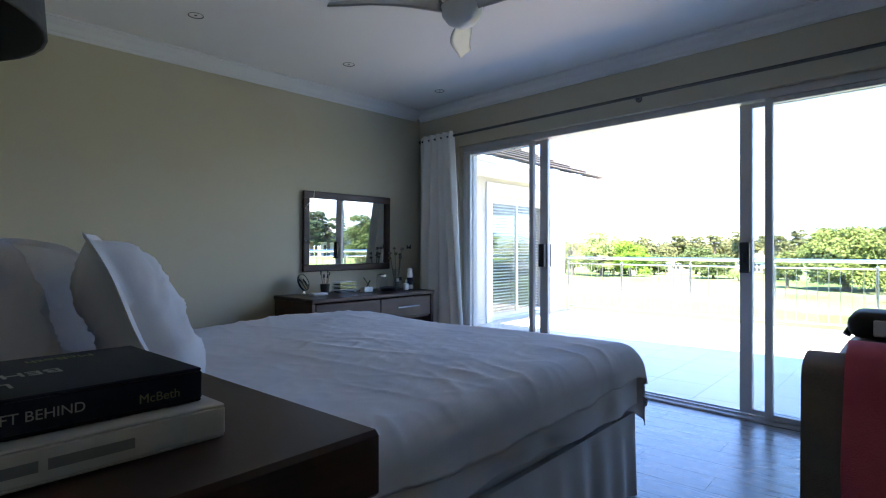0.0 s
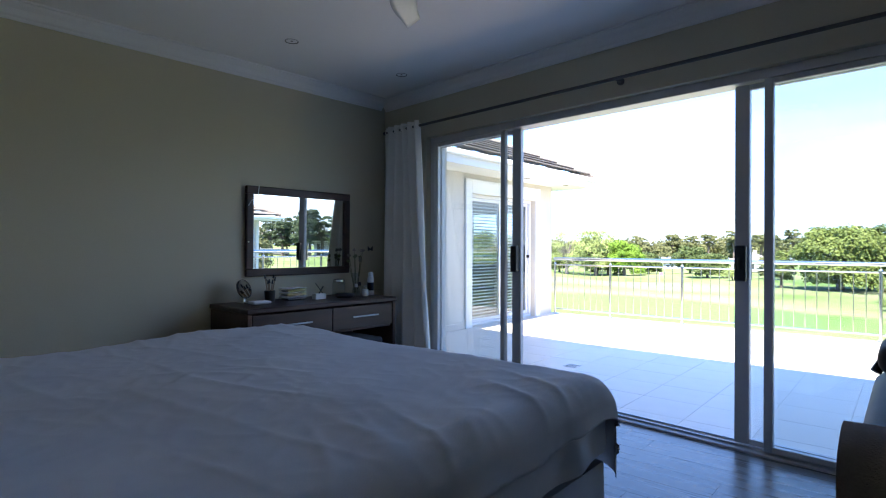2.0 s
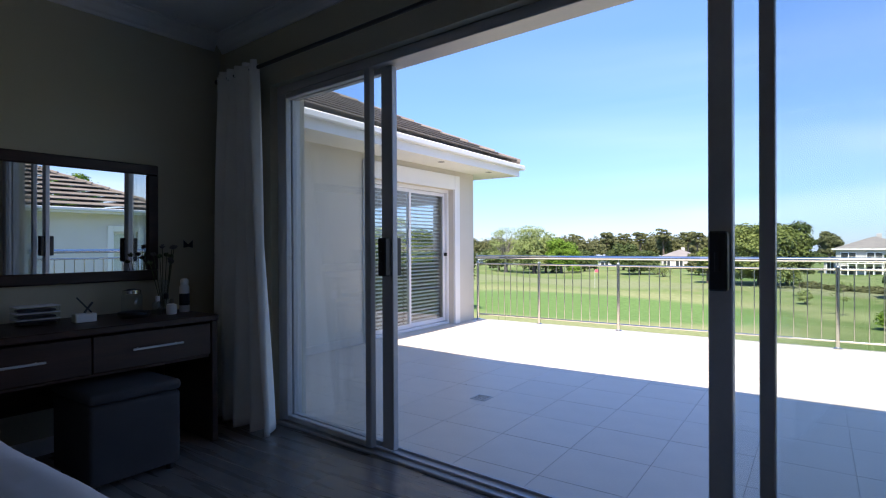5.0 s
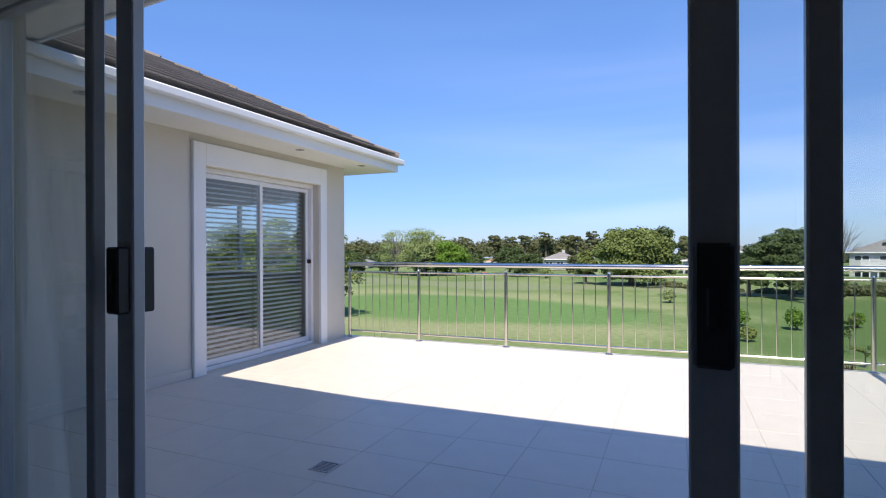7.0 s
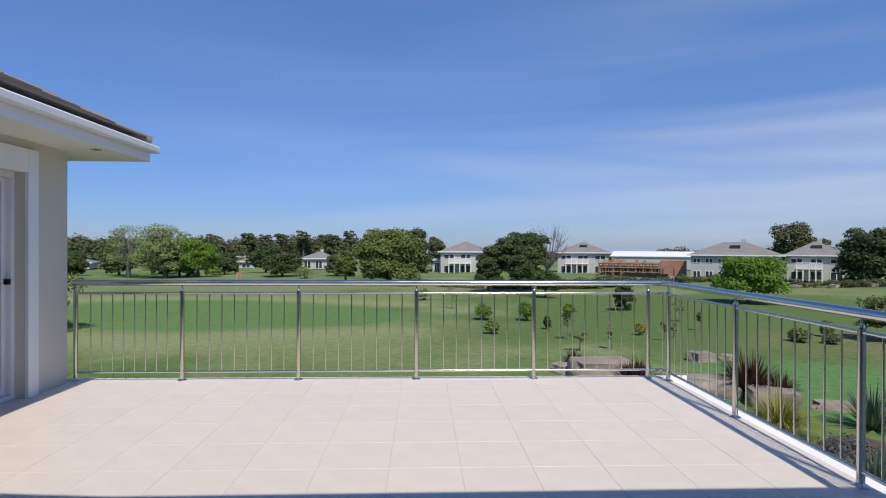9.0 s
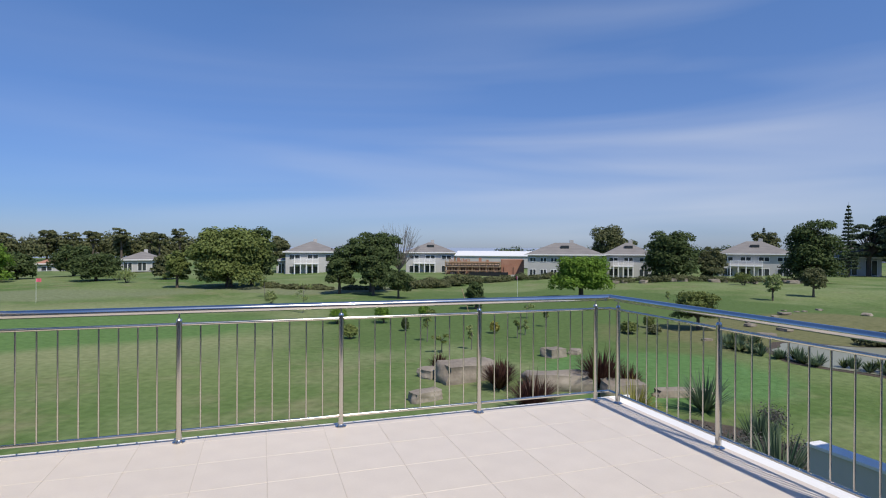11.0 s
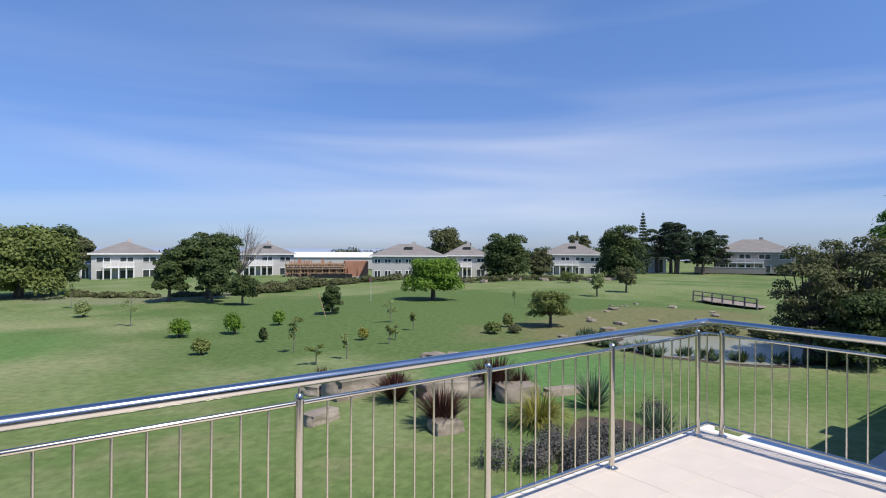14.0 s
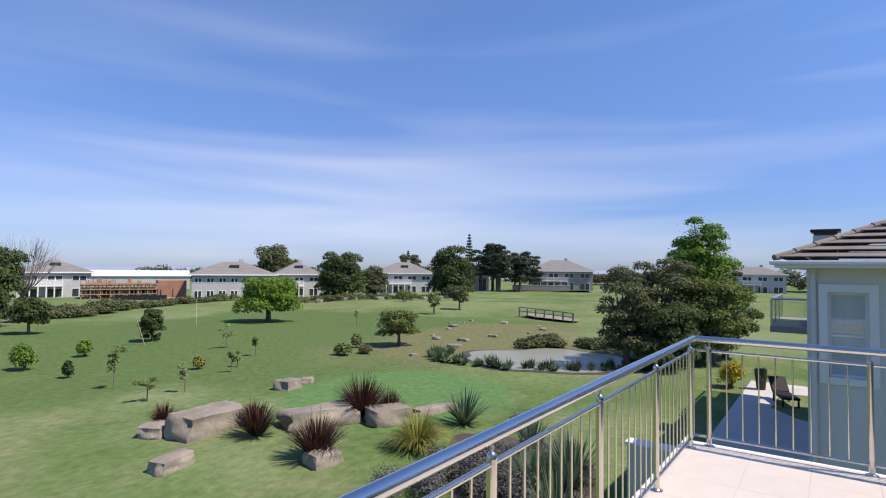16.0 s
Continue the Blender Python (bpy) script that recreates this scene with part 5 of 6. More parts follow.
def spiky(name, x, y, h, w, material, label, seedv, blades=160, width=0.03, droop=0.6, group="spiky plants round the rocks", seg=4, up=0.35):
    """A rosette of long tapering blades that arch over."""
    rs = np.random.RandomState(seedv)
    t = thing(name, on_ground(x, y), label, "plant", group)
    V, F = [], []
    for i in range(blades):
        a, lean = rs.rand() * 6.28319, up + (1 - up) * rs.rand() ** 0.6
        L = h * (0.75 + 0.5 * rs.rand())
        reach = w / 2 * lean
        dx, dy = math.cos(a), math.sin(a)
        b0 = len(V)
        for k in range(seg + 1):
            q = k / seg
            r = 0.05 * w + reach * q
            z = L * (q * (1.25 - 0.25 * lean) - droop * lean * q * q)
            ww = width * (1 - q) ** 0.7 + 0.002
            V.append((dx * r - dy * ww, dy * r + dx * ww, max(z, 0.01)))
            V.append((dx * r + dy * ww, dy * r - dx * ww, max(z, 0.01)))
        for k in range(seg):
            F.append((b0 + 2 * k, b0 + 2 * k + 1, b0 + 2 * k + 3, b0 + 2 * k + 2))
    cloud("foliage", V, F, material, t)
    return t


def conifer(x, y, h, w, label, seedv, tiers=18, norfolk=True):
    rs = np.random.RandomState(seedv)
    t = thing("conifer", on_ground(x, y), label, "tree", "far conifers")
    part("trunk", rod((0, 0, -0.3), (0, 0, h), 0.02 * h, 0.01, 8), BARK, t)
    cen = []
    for k in range(tiers):
        q = k / tiers
        r = w / 2 * (1 - q) ** 0.8 + 0.1
        for j in range(6):
            a = j * 1.047 + k * 0.5
            cen.append((r * 0.6 * math.cos(a), r * 0.6 * math.sin(a), h * (0.12 + 0.86 * q), r * 0.5, r * 0.5, h * 0.022))
    v, f = leaf_cards(rs, cen, 2200, 0.34, shell=0.3)
    cloud("foliage", v, f, LEAF_BLUE, t)
    return t


def rock(x, y, sx, sy, sz, rz, label, seedv, tilt=0.0, material=ROCK, group="garden rocks"):
    bm = bmesh.new()
    bmesh.ops.create_cube(bm, size=2.0)
    bmesh.ops.subdivide_edges(bm, edges=bm.edges, cuts=7, use_grid_fill=True)
    for v in bm.verts:
        p = v.co.copy()
        n = p.normalized()
        q = p.lerp(n * 1.25, 0.28)
        k = noise.noise(q * 0.9 + Vector((seedv, 0, 0))) * 0.30 + noise.noise(q * 2.1 + Vector((0, seedv, 0))) * 0.09 + noise.noise(q * 6 + Vector((0, 0, seedv))) * 0.028
        v.co = Vector((q.x * sx, q.y * sy, q.z * sz)) + Vector((n.x * sx, n.y * sy, n.z * sz)) * k
    ob = part("rock", bm, material, smooth=True)
    ob.matrix_basis = on_ground(x, y) @ pose(0, 0, sz * 0.55, tilt, tilt * 0.5, rz)
    return tagged(ob, label, "rock", group)


# large trees
tree(-1.0, 70.9, 7.4, 9.6, LEAF_MID, "broad round-crowned green tree on the golf course", 11, 0.10, 26, 11000, 0.34, 0.1)
tree(1.6, 73.5, 7.8, 6.2, LEAF_DARK, "dark green tree beside the broad tree", 12, 0.12, 16, 5000, 0.34)
tree(-7.0, 73.4, 4.9, 3.4, LEAF_MID, "small green tree beside the broad tree", 13, 0.2, 10, 2000, 0.26)
tree(10.8, 60.5, 4.8, 3.6, LEAF_DARK, "small dark green tree with visible trunk", 14, 0.22, 12, 3000, 0.24)
tree(14.7, 62.0, 7.0, 8.2, LEAF_DARK, "wide flat-topped dark green tree", 15, 0.35, 16, 6000, 0.28, flatness=0.45)
tree(13.9, 57.1, 4.2, 3.6, LEAF_DARK, "small dark green tree with visible trunk", 16, 0.25, 10, 2600, 0.24)
tree(15.8, 53.7, 2.9, 3.1, LEAF_DARK, "low dark green tree with a leaning trunk", 17, 0.25, 8, 1800, 0.2)
tree(33.6, 48.6, 4.3, 6.3, LEAF_BRIGHT, "bright green round tree casting a dark shadow", 18, 0.30, 20, 9000, 0.22, 0.06)
tree(28.9, 28.0, 2.6, 3.2, LEAF_MID, "small spreading green tree among rocks", 19, 0.30, 10, 3500, 0.13, flatness=0.5)
tree(61.4, 67.7, 7.6, 8.4, LEAF_DARK, "dense dark green tree before the houses", 20, 0.06, 20, 6500, 0.34)
tree(67.2, 65.4, 5.7, 4.6, LEAF_OLIVE, "olive green tree before the houses", 21, 0.1, 12, 3000, 0.3)
tree(78.0, 58.0, 9.0, 8.4, LEAF_DARK, "tall dense dark green tree before the houses", 22, 0.06, 22, 6500, 0.34)
tree(57.9, 42.5, 3.3, 2.7, LEAF_OLIVE, "slender young olive green tree", 23, 0.3, 8, 1200, 0.2)
tree(50.5, 41.0, 2.8, 1.8, LEAF_PALE, "slender pale green young tree", 24, 0.3, 6, 700, 0.17)
for k, (dx, dy, hh) in enumerate(((1, 3, 11.2), (3.5, 0, 12.8), (6.5, 3, 12.0), (9, -3, 10.4), (-1, -3, 9.8), (12, 0, 9.0), (15.5, -2.5, 9.6))):
    tree(108.4 + dx, 68 + dy, hh, 6.8, LEAF_BLUE, "tall dark pine with bare lower trunk", 30 + k, 0.30, 14, 1700, 0.42, flatness=0.5, core=False)
conifer(101.3, 69.1, 13.3, 3.0, "tall narrow tiered conifer behind the houses", 40)
conifer(108.0, 92.0, 10.2, 2.6, "narrow tiered conifer behind a house roof", 41)
tree(82.0, 112.0, 11.0, 10.5, LEAF_OLIVE, "tall open-crowned tree behind the houses", 42, 0.3, 14, 2600, 0.5)
tree(91.0, 118.0, 7.5, 7.0, LEAF_OLIVE, "open-crowned tree behind the houses", 43, 0.3, 12, 1800, 0.5)
tree(104.0, 88.0, 9.0, 6.0, LEAF_OLIVE, "open-crowned tree behind a house roof", 44, 0.5, 8, 1300, 0.45)
tree(6.3, 118.0, 7.0, 5.0, LEAF_OLIVE, "tall open-crowned tree behind the pale house", 45, 0.4, 8, 1500, 0.45)
tree(-40.0, 92.8, 9.3, 10.5, LEAF_PALE, "pale green spring tree with thin crown", 46, 0.15, 16, 3600, 0.3)
tree(-46.5, 93.5, 9.8, 8.6, LEAF_PALE, "half-bare pale grey-green tree", 47, 0.15, 14, 1500, 0.22, bark=TWIG, core=False)
tree(-34.0, 91.5, 6.6, 7.0, LEAF_BRIGHT, "fresh green rounded tree", 48, 0.12, 14, 3800, 0.3)
for k in range(6):
    tree(-58 + k * 6.3, 96 + (k % 3) * 4, 4.2 + (k % 2), 7, LEAF_DARK, "low dark green tree at the lawn edge", 50 + k, 0.1, 10, 1600, 0.4)
tree(-19.9, 90.5, 4.0, 7.6, LEAF_DARK, "low spreading dark green tree", 60, 0.08, 16, 3800, 0.3, flatness=0.5)
tree(-10.5, 88.0, 3.6, 4.5, LEAF_OLIVE, "low olive green tree", 61, 0.1, 10, 1800, 0.3)
for k, (x, y, h, w, mtl, n, solid) in enumerate(((33.0, 12.2, 6.8, 5.2, LEAF_OLIVE, 4200, False), (36.4, 10.4, 9.3, 4.8, LEAF_BRIGHT, 8000, True), (30.0, 13.0, 5.6, 3.6, LEAF_OLIVE, 2200, False), (38.0, 9.4, 6.0, 4.0, LEAF_DARK, 6000, True), (34.6, 9.6, 5.4, 4.4, LEAF_MID, 5000, True), (31.4, 11.4, 3.8, 4.4, LEAF_DARK, 5000, True), (35.4, 12.3, 3.4, 4.0, LEAF_DARK, 4000, True))):
    tree(x, y, h, w, mtl, "tree of the dense clump beside the pond", 70 + k, 0.06, 18, int(n * 1.6), 0.145, group="tree clump by the pond", flatness=0.6, core=solid)

for k, (x, y, h, w, mtl) in enumerate(((-18.5, 30.0, 6.4, 5.2, LEAF_MID), (-24.0, 31.5, 7.0, 5.6, LEAF_PALE), (-30.0, 34.0, 7.2, 6.2, LEAF_MID))):
    tree(x, y, h, w, mtl, "leafy green tree beyond the wing", 90 + k, 0.2, 14, 3200, 0.22, group="trees beyond the wing")

# shrubs and young trees
for k, (x, y, h, w, mtl) in enumerate(((7.8, 39.1, 1.5, 1.5, LEAF_BRIGHT), (11.1, 38.7, 1.45, 1.5, LEAF_BRIGHT), (14.7, 40.8, 1.1, 1.1, LEAF_BRIGHT), (7.7, 32.4, 0.9, 1.0, LEAF_MID), (11.6, 34.6, 0.9, 0.6, LEAF_DARK), (-14.1, 81.7, 2.2, 2.8, LEAF_PALE), (-16.9, 89.0, 1.7, 3.4, LEAF_PALE), (3.6, 53.5, 1.4, 1.4, LEAF_PALE), (16.2, 30.9, 0.8, 0.55, LEAF_YELLOW), (23.8, 28.1, 0.8, 1.1, LEAF_MID), (25.2, 27.6, 0.6, 0.9, LEAF_OLIVE), (26.5, 29.6, 1.1, 0.7, LEAF_MID), (62, 55, 1.8, 2.4, LEAF_MID), (66, 57, 1.2, 2.2, LEAF_OLIVE))):
    bush(x, y, h, w, mtl, "rounded green shrub standing on the lawn", 100 + k)
bush(28.2, 7.8, 1.3, 1.3, FLOWER, "bush thick with yellow flowers beside the patio", 130, 900, 0.11)
for k, (x, y, h, w) in enumerate(((11.6, 29.8, 1.9, 0.7), (20.8, 35.6, 1.6, 0.8), (20.2, 31.7, 1.3, 0.5), (5.9, 45.3, 2.4, 1.1), (11.2, 26.0, 0.9, 0.5), (12.9, 26.3, 1.2, 0.3), (16.6, 28.6, 1.0, 0.3), (17.6, 29.6, 0.9, 0.3), (3.0, 60.0, 2.2, 0.8), (37.0, 40.0, 1.4, 0.5))):
    sapling(x, y, h, w, LEAF_PALE if k % 2 else LEAF_MID, "thin young tree with sparse leaves", 140 + k)
tree(20.0, 43.5, 2.5, 1.9, LEAF_DARK, "small bushy dark evergreen tree on the lawn", 160, 0.06, 10, 2400, 0.15, group="young trees on the lawn")
stake = tagged(part("stake", rod((18.9, 42.2, ground_z(18.9, 42.2) - 0.1), (18.35, 42.4, ground_z(18.4, 42.4) + 1.9), 0.03, n=6), TIMBER), "pale leaning wooden stake in the lawn", "stake")

# hedge and rough planting before the houses
def hedge(name, x0, y0, x1, y1, h, wd, material, label, seedv, leaves=3000, size=0.4):
    rs = np.random.RandomState(seedv)
    L = math.hypot(x1 - x0, y1 - y0)
    n = max(4, int(L / (wd * 0.38)))
    cen = []
    for i in range(n):
        q = (i + 0.5) / n
        hh = h * (0.55 + 0.6 * rs.rand())
        gx, gy = x0 + (x1 - x0) * q + rs.normal() * wd * 0.3, y0 + (y1 - y0) * q + rs.normal() * wd * 0.3
        cen.append((gx, gy, ground_z(gx, gy) + hh * 0.42, wd * 0.5, wd * 0.5, hh * 0.55))
    v, f = leaf_cards(rs, cen, int(leaves * 1.7), size * 0.85, shell=0.5)
    return tagged(cloud(name, v, f, material), label, "shrubs", kind="stuff")


hedge("shrub_belt", 18, 66, 31, 74, 1.5, 2.4, LEAF_OLIVE, "belt of mixed grey-green shrubs", 200, 4000, 0.3)
hedge("shrub_belt", 50, 66, 78, 57, 0.9, 1.6, LEAF_OLIVE, "low planting among stones before the houses", 201, 3500, 0.25)
hedge("shrub_belt", 3, 70, 16, 66, 0.6, 2.0, LEAF_OLIVE, "rough dry shrubs at the edge of the lawn", 202, 2200, 0.3)
hedge("shrub_belt", 31, 74, 48, 76, 1.0, 1.6, LEAF_OLIVE, "low shrubs before the building site", 203, 1800, 0.3)
hedge("far_woods", -170, 215, -12, 222, 8.6, 9.0, LEAF_OLIVE, "long belt of tall far eucalyptus woods", 204, 16000, 1.1)
hedge("far_woods", -20, 215, 75, 200, 3.2, 7.0, LEAF_DARK, "low dark far woods", 205, 5000, 1.0)
hedge("far_woods", 90, 190, 260, 120, 6.0, 8.0, LEAF_DARK, "dark far woods behind the houses", 206, 7000, 1.0)
hedge("far_woods", -190, 150, -60, 140, 4.0, 7.0, LEAF_DARK, "dark far trees beyond the wing", 207, 4000, 0.8)
hedge("far_woods", 175, 5, 190, 95, 6.0, 8.0, LEAF_OLIVE, "far dark woods beyond the taupe house", 209, 5000, 0.9)
hedge("far_woods", 60, -60, 160, -10, 7.0, 9.0, LEAF_DARK, "dark far trees beyond the neighbouring house", 208, 5000, 0.8)
for k, (x, y, h) in enumerate(((-24, 205, 14.2), (-34, 209, 12.6), (-43, 212, 14.0), (-52, 214, 13.2), (-58, 213, 12.2), (-66, 216, 13.0), (-80, 218, 12.0), (-30, 204, 11.8))):
    tree(x, y, h * 0.82, 6.5, LEAF_OLIVE, "tall far eucalyptus above the woods", 210 + k, 0.62, 9, 420, 0.8, group="far eucalyptus trees", flatness=0.4, core=False)
# bare grey branches above the flat-topped tree
bt_ = thing("bare_tree", on_ground(18.2, 63.4), "leafless grey tree with fine upright branches", "tree")
rs = random.Random(8)
bm = rod((0, 0, -0.2), (0, 0, 2.6), 0.14, 0.1, 7)
tw = bmesh.new()
for k in range(46):
    a, s = rs.uniform(0, 6.28), rs.uniform(0.3, 2.6)
    q = Vector((s * math.cos(a), s * math.sin(a), rs.uniform(5.8, 8.5) - s * 0.35))
    m_ = Vector((q.x * 0.45, q.y * 0.45, 3.6))
    rod((0, 0, 2.4), m_, 0.05, 0.03, 5, bm)
    rod(m_, q, 0.03, 0.008, 4, tw)
    for j in range(3):
        rod(m_.lerp(q, 0.6), q + Vector((rs.uniform(-0.6, 0.6), rs.uniform(-0.6, 0.6), rs.uniform(-0.5, 0.3))), 0.014, 0.006, 3, tw)
part("trunk", bm, TWIG, bt_)
part("branchwork", tw, TWIG, bt_)

# ---- rock garden below the terrace ----
rock(10.35, 20.3, 1.15, 0.55, 0.45, 8, "long flat-topped brown boulder on the lawn", 1.0, 4)
rock(9.2, 21.2, 0.5, 0.4, 0.22, 30, "low grey-brown rock beside the long boulder", 2.0)
rock(13.1, 18.1, 1.15, 0.6, 0.36, -25, "broad flat grey boulder with a cracked top", 3.0, -3)
rock(14.6, 16.4, 0.7, 0.5, 0.34, -20, "brown boulder between flax plants", 4.0)
rock(8.0, 18.1, 0.55, 0.3, 0.20, 18, "small oblong grey-brown rock on the lawn", 5.0)
rock(10.6, 15.2, 0.42, 0.36, 0.22, -10, "small grey-brown rock under a flax plant", 6.0)
rock(15.9, 23.3, 0.5, 0.4, 0.26, 12, "rounded grey rock on the lawn", 7.0)
rock(17.2, 23.6, 0.3, 0.25, 0.14, 40, "small grey rock on the lawn", 8.0)
rock(16.6, 15.9, 0.9, 0.25, 0.16, -15, "long low dark stone edging", 9.0)
rr = random.Random(5)
for k in range(26):
    x, y = rr.uniform(26, 48), rr.uniform(22, 34)
    if math.hypot(x - 30.5, y - 17) > 6 and abs((y - 20) - 0.42 * (x - 24)) < 5.5:
        s = rr.uniform(0.12, 0.30)
        rock(x, y, s * 1.5, s, s * 0.45, rr.uniform(0, 180), "scattered grey-brown stone at the pond bank", 20.0 + k, group="stones near the pond")
for k in range(16):
    q = k / 16
    rock(50 + 27 * q + rr.uniform(-1, 1), 65 - 9 * q + rr.uniform(-1, 1), rr.uniform(0.4, 0.8), 0.4, 0.28, rr.uniform(0, 180), "pale stone edging the far planting", 60.0 + k, group="stones before the houses")
for k, (x, y, h, w, n) in enumerate(((10.95, 18.6, 0.75, 1.5, 200), (11.6, 19.7, 0.6, 1.0, 140), (10.75, 15.6, 0.85, 1.7, 240), (14.5, 17.5, 1.1, 2.0, 280), (9.7, 21.8, 0.6, 1.0, 130), (15.2, 16.9, 0.7, 1.2, 150))):
    spiky("flax_plant", x, y, h * 1.18, w * 1.2, LEAF_RED, "bronze-red flax plant with arching blades", 220 + k, int(n * 1.5), 0.02, 0.42, up=0.08)
for k, (x, y) in enumerate(((13.1, 13.9),)):
    spiky("grass_clump", x, y, 1.2, 2.2, LEAF_YELLOW, "clump of drooping yellow-green grass", 230 + k, 640, 0.012, 0.85, up=0.2)
for k, (x, y, h, w) in enumerate(((16.0, 14.2, 0.85, 2.0), (13.1, 9.2, 0.95, 1.9), (12.2, 9.8, 0.75, 1.6), (14.6, 11.0, 0.8, 1.3), (10.6, 8.4, 1.0, 1.5), (9.2, 7.2, 0.9, 1.5), (0.22, 5.45, 2.35, 0.9))):
    spiky("agave", x, y, h * 1.2, w, LEAF_AGAVE, "grey-green agave with stiff pointed blades", 240 + k, 150, 0.028, 0.3, up=0.05)
blob_sheet("planting_bed", 12.9, 10.6, 3.9, 1.9, GZ + 0.015, MULCH, "dark soil planting bed below the terrace", 3.3, 0.3, 35, "planting bed")
rsb = np.random.RandomState(77)
cen = [(12.9 + rsb.normal() * 1.3, 10.9 + rsb.normal() * 0.9, GZ + 0.22, 0.45, 0.45, 0.46) for _ in range(34)]
v, f = leaf_cards(rsb, cen, 15000, 0.06, shell=0.3)
v[:, 2] = np.maximum(v[:, 2], GZ + 0.02)
tagged(cloud("ground_cover", v, f, LEAF_GREY), "low grey-green ground cover in the bed", "plants", kind="stuff")

# ---- pond ----
blob_sheet("water", 30.2, 17.4, 5.2, 3.9, GZ + 0.03, WATER, "still green-brown pond water", 7.1, 0.3, -60, "pond")
blob_sheet("pond_margin", 30.2, 17.4, 5.7, 4.3, GZ + 0.012, MULCH, "muddy margin round the pond", 7.1, 0.3, -60, "bank")
for k in range(64):
    q = k / 63
    a = radians(150 + 200 * q)
    u, w_ = 6.2 * math.cos(a), 3.0 * math.sin(a)
    c, s = math.cos(radians(-60)), math.sin(radians(-60))
    spiky("aloe", 29.6 + c * u - s * w_ + rr.uniform(-0.5, 0.5), 17.6 + s * u + c * w_ + rr.uniform(-0.5, 0.5), rr.uniform(0.28, 0.6), rr.uniform(0.6, 1.1), LEAF_AGAVE if k % 3 else LEAF_DARK, "aloe with pointed blades on the pond bank", 260 + k, 45, 0.04, 0.3, "aloes round the pond", 3, 0.1)
hedge("reeds", 33.5, 21.5, 38.0, 15.5, 0.8, 1.4, LEAF_OLIVE, "olive reeds on the far pond bank", 300, 2500, 0.2)

# wooden fence and sand by the far pond
fence = thing("fence", pose(0, 0, 0), "low weathered wooden post-and-rail fence", "fence")
p0, p1 = Vector((56.4, 33.2, 0)), Vector((52.2, 25.0, 0))
for k in range(7):
    p = p0.lerp(p1, k / 6)
    z = ground_z(p.x, p.y)
    part("post", box(p.x - 0.07, p.x + 0.07, p.y - 0.07, p.y + 0.07, z - 0.1, z + 1.0, 0.01), TWIG, fence)
for h in (0.5, 0.92):
    part("rail", rod((p0.x, p0.y, GZ + h), (p1.x, p1.y, GZ + h), 0.05, n=6), TWIG, fence)
blob_sheet("path", 55.5, 29.0, 4.4, 1.6, GZ + 0.12, ROCK, "pale gravel path beside the fence", 4.4, 0.3, 60, "path")

# flag stick
fl = thing("golf_flag", on_ground(-17.0, 60.0), "golf flag stick with a small red flag", "flag")
part("stick", rod((0, 0, 0), (0, 0, 2.3), 0.012, n=6), WHITE, fl)
part("flag", sheet(6, 3, lambda u, v: (u * 0.42, 0.05 * math.sin(u * 6), 1.95 + v * 0.32)), PINK, fl, "red cloth flag")
fl = copy_thing(fl, on_ground(27.7, 51.1, 90))

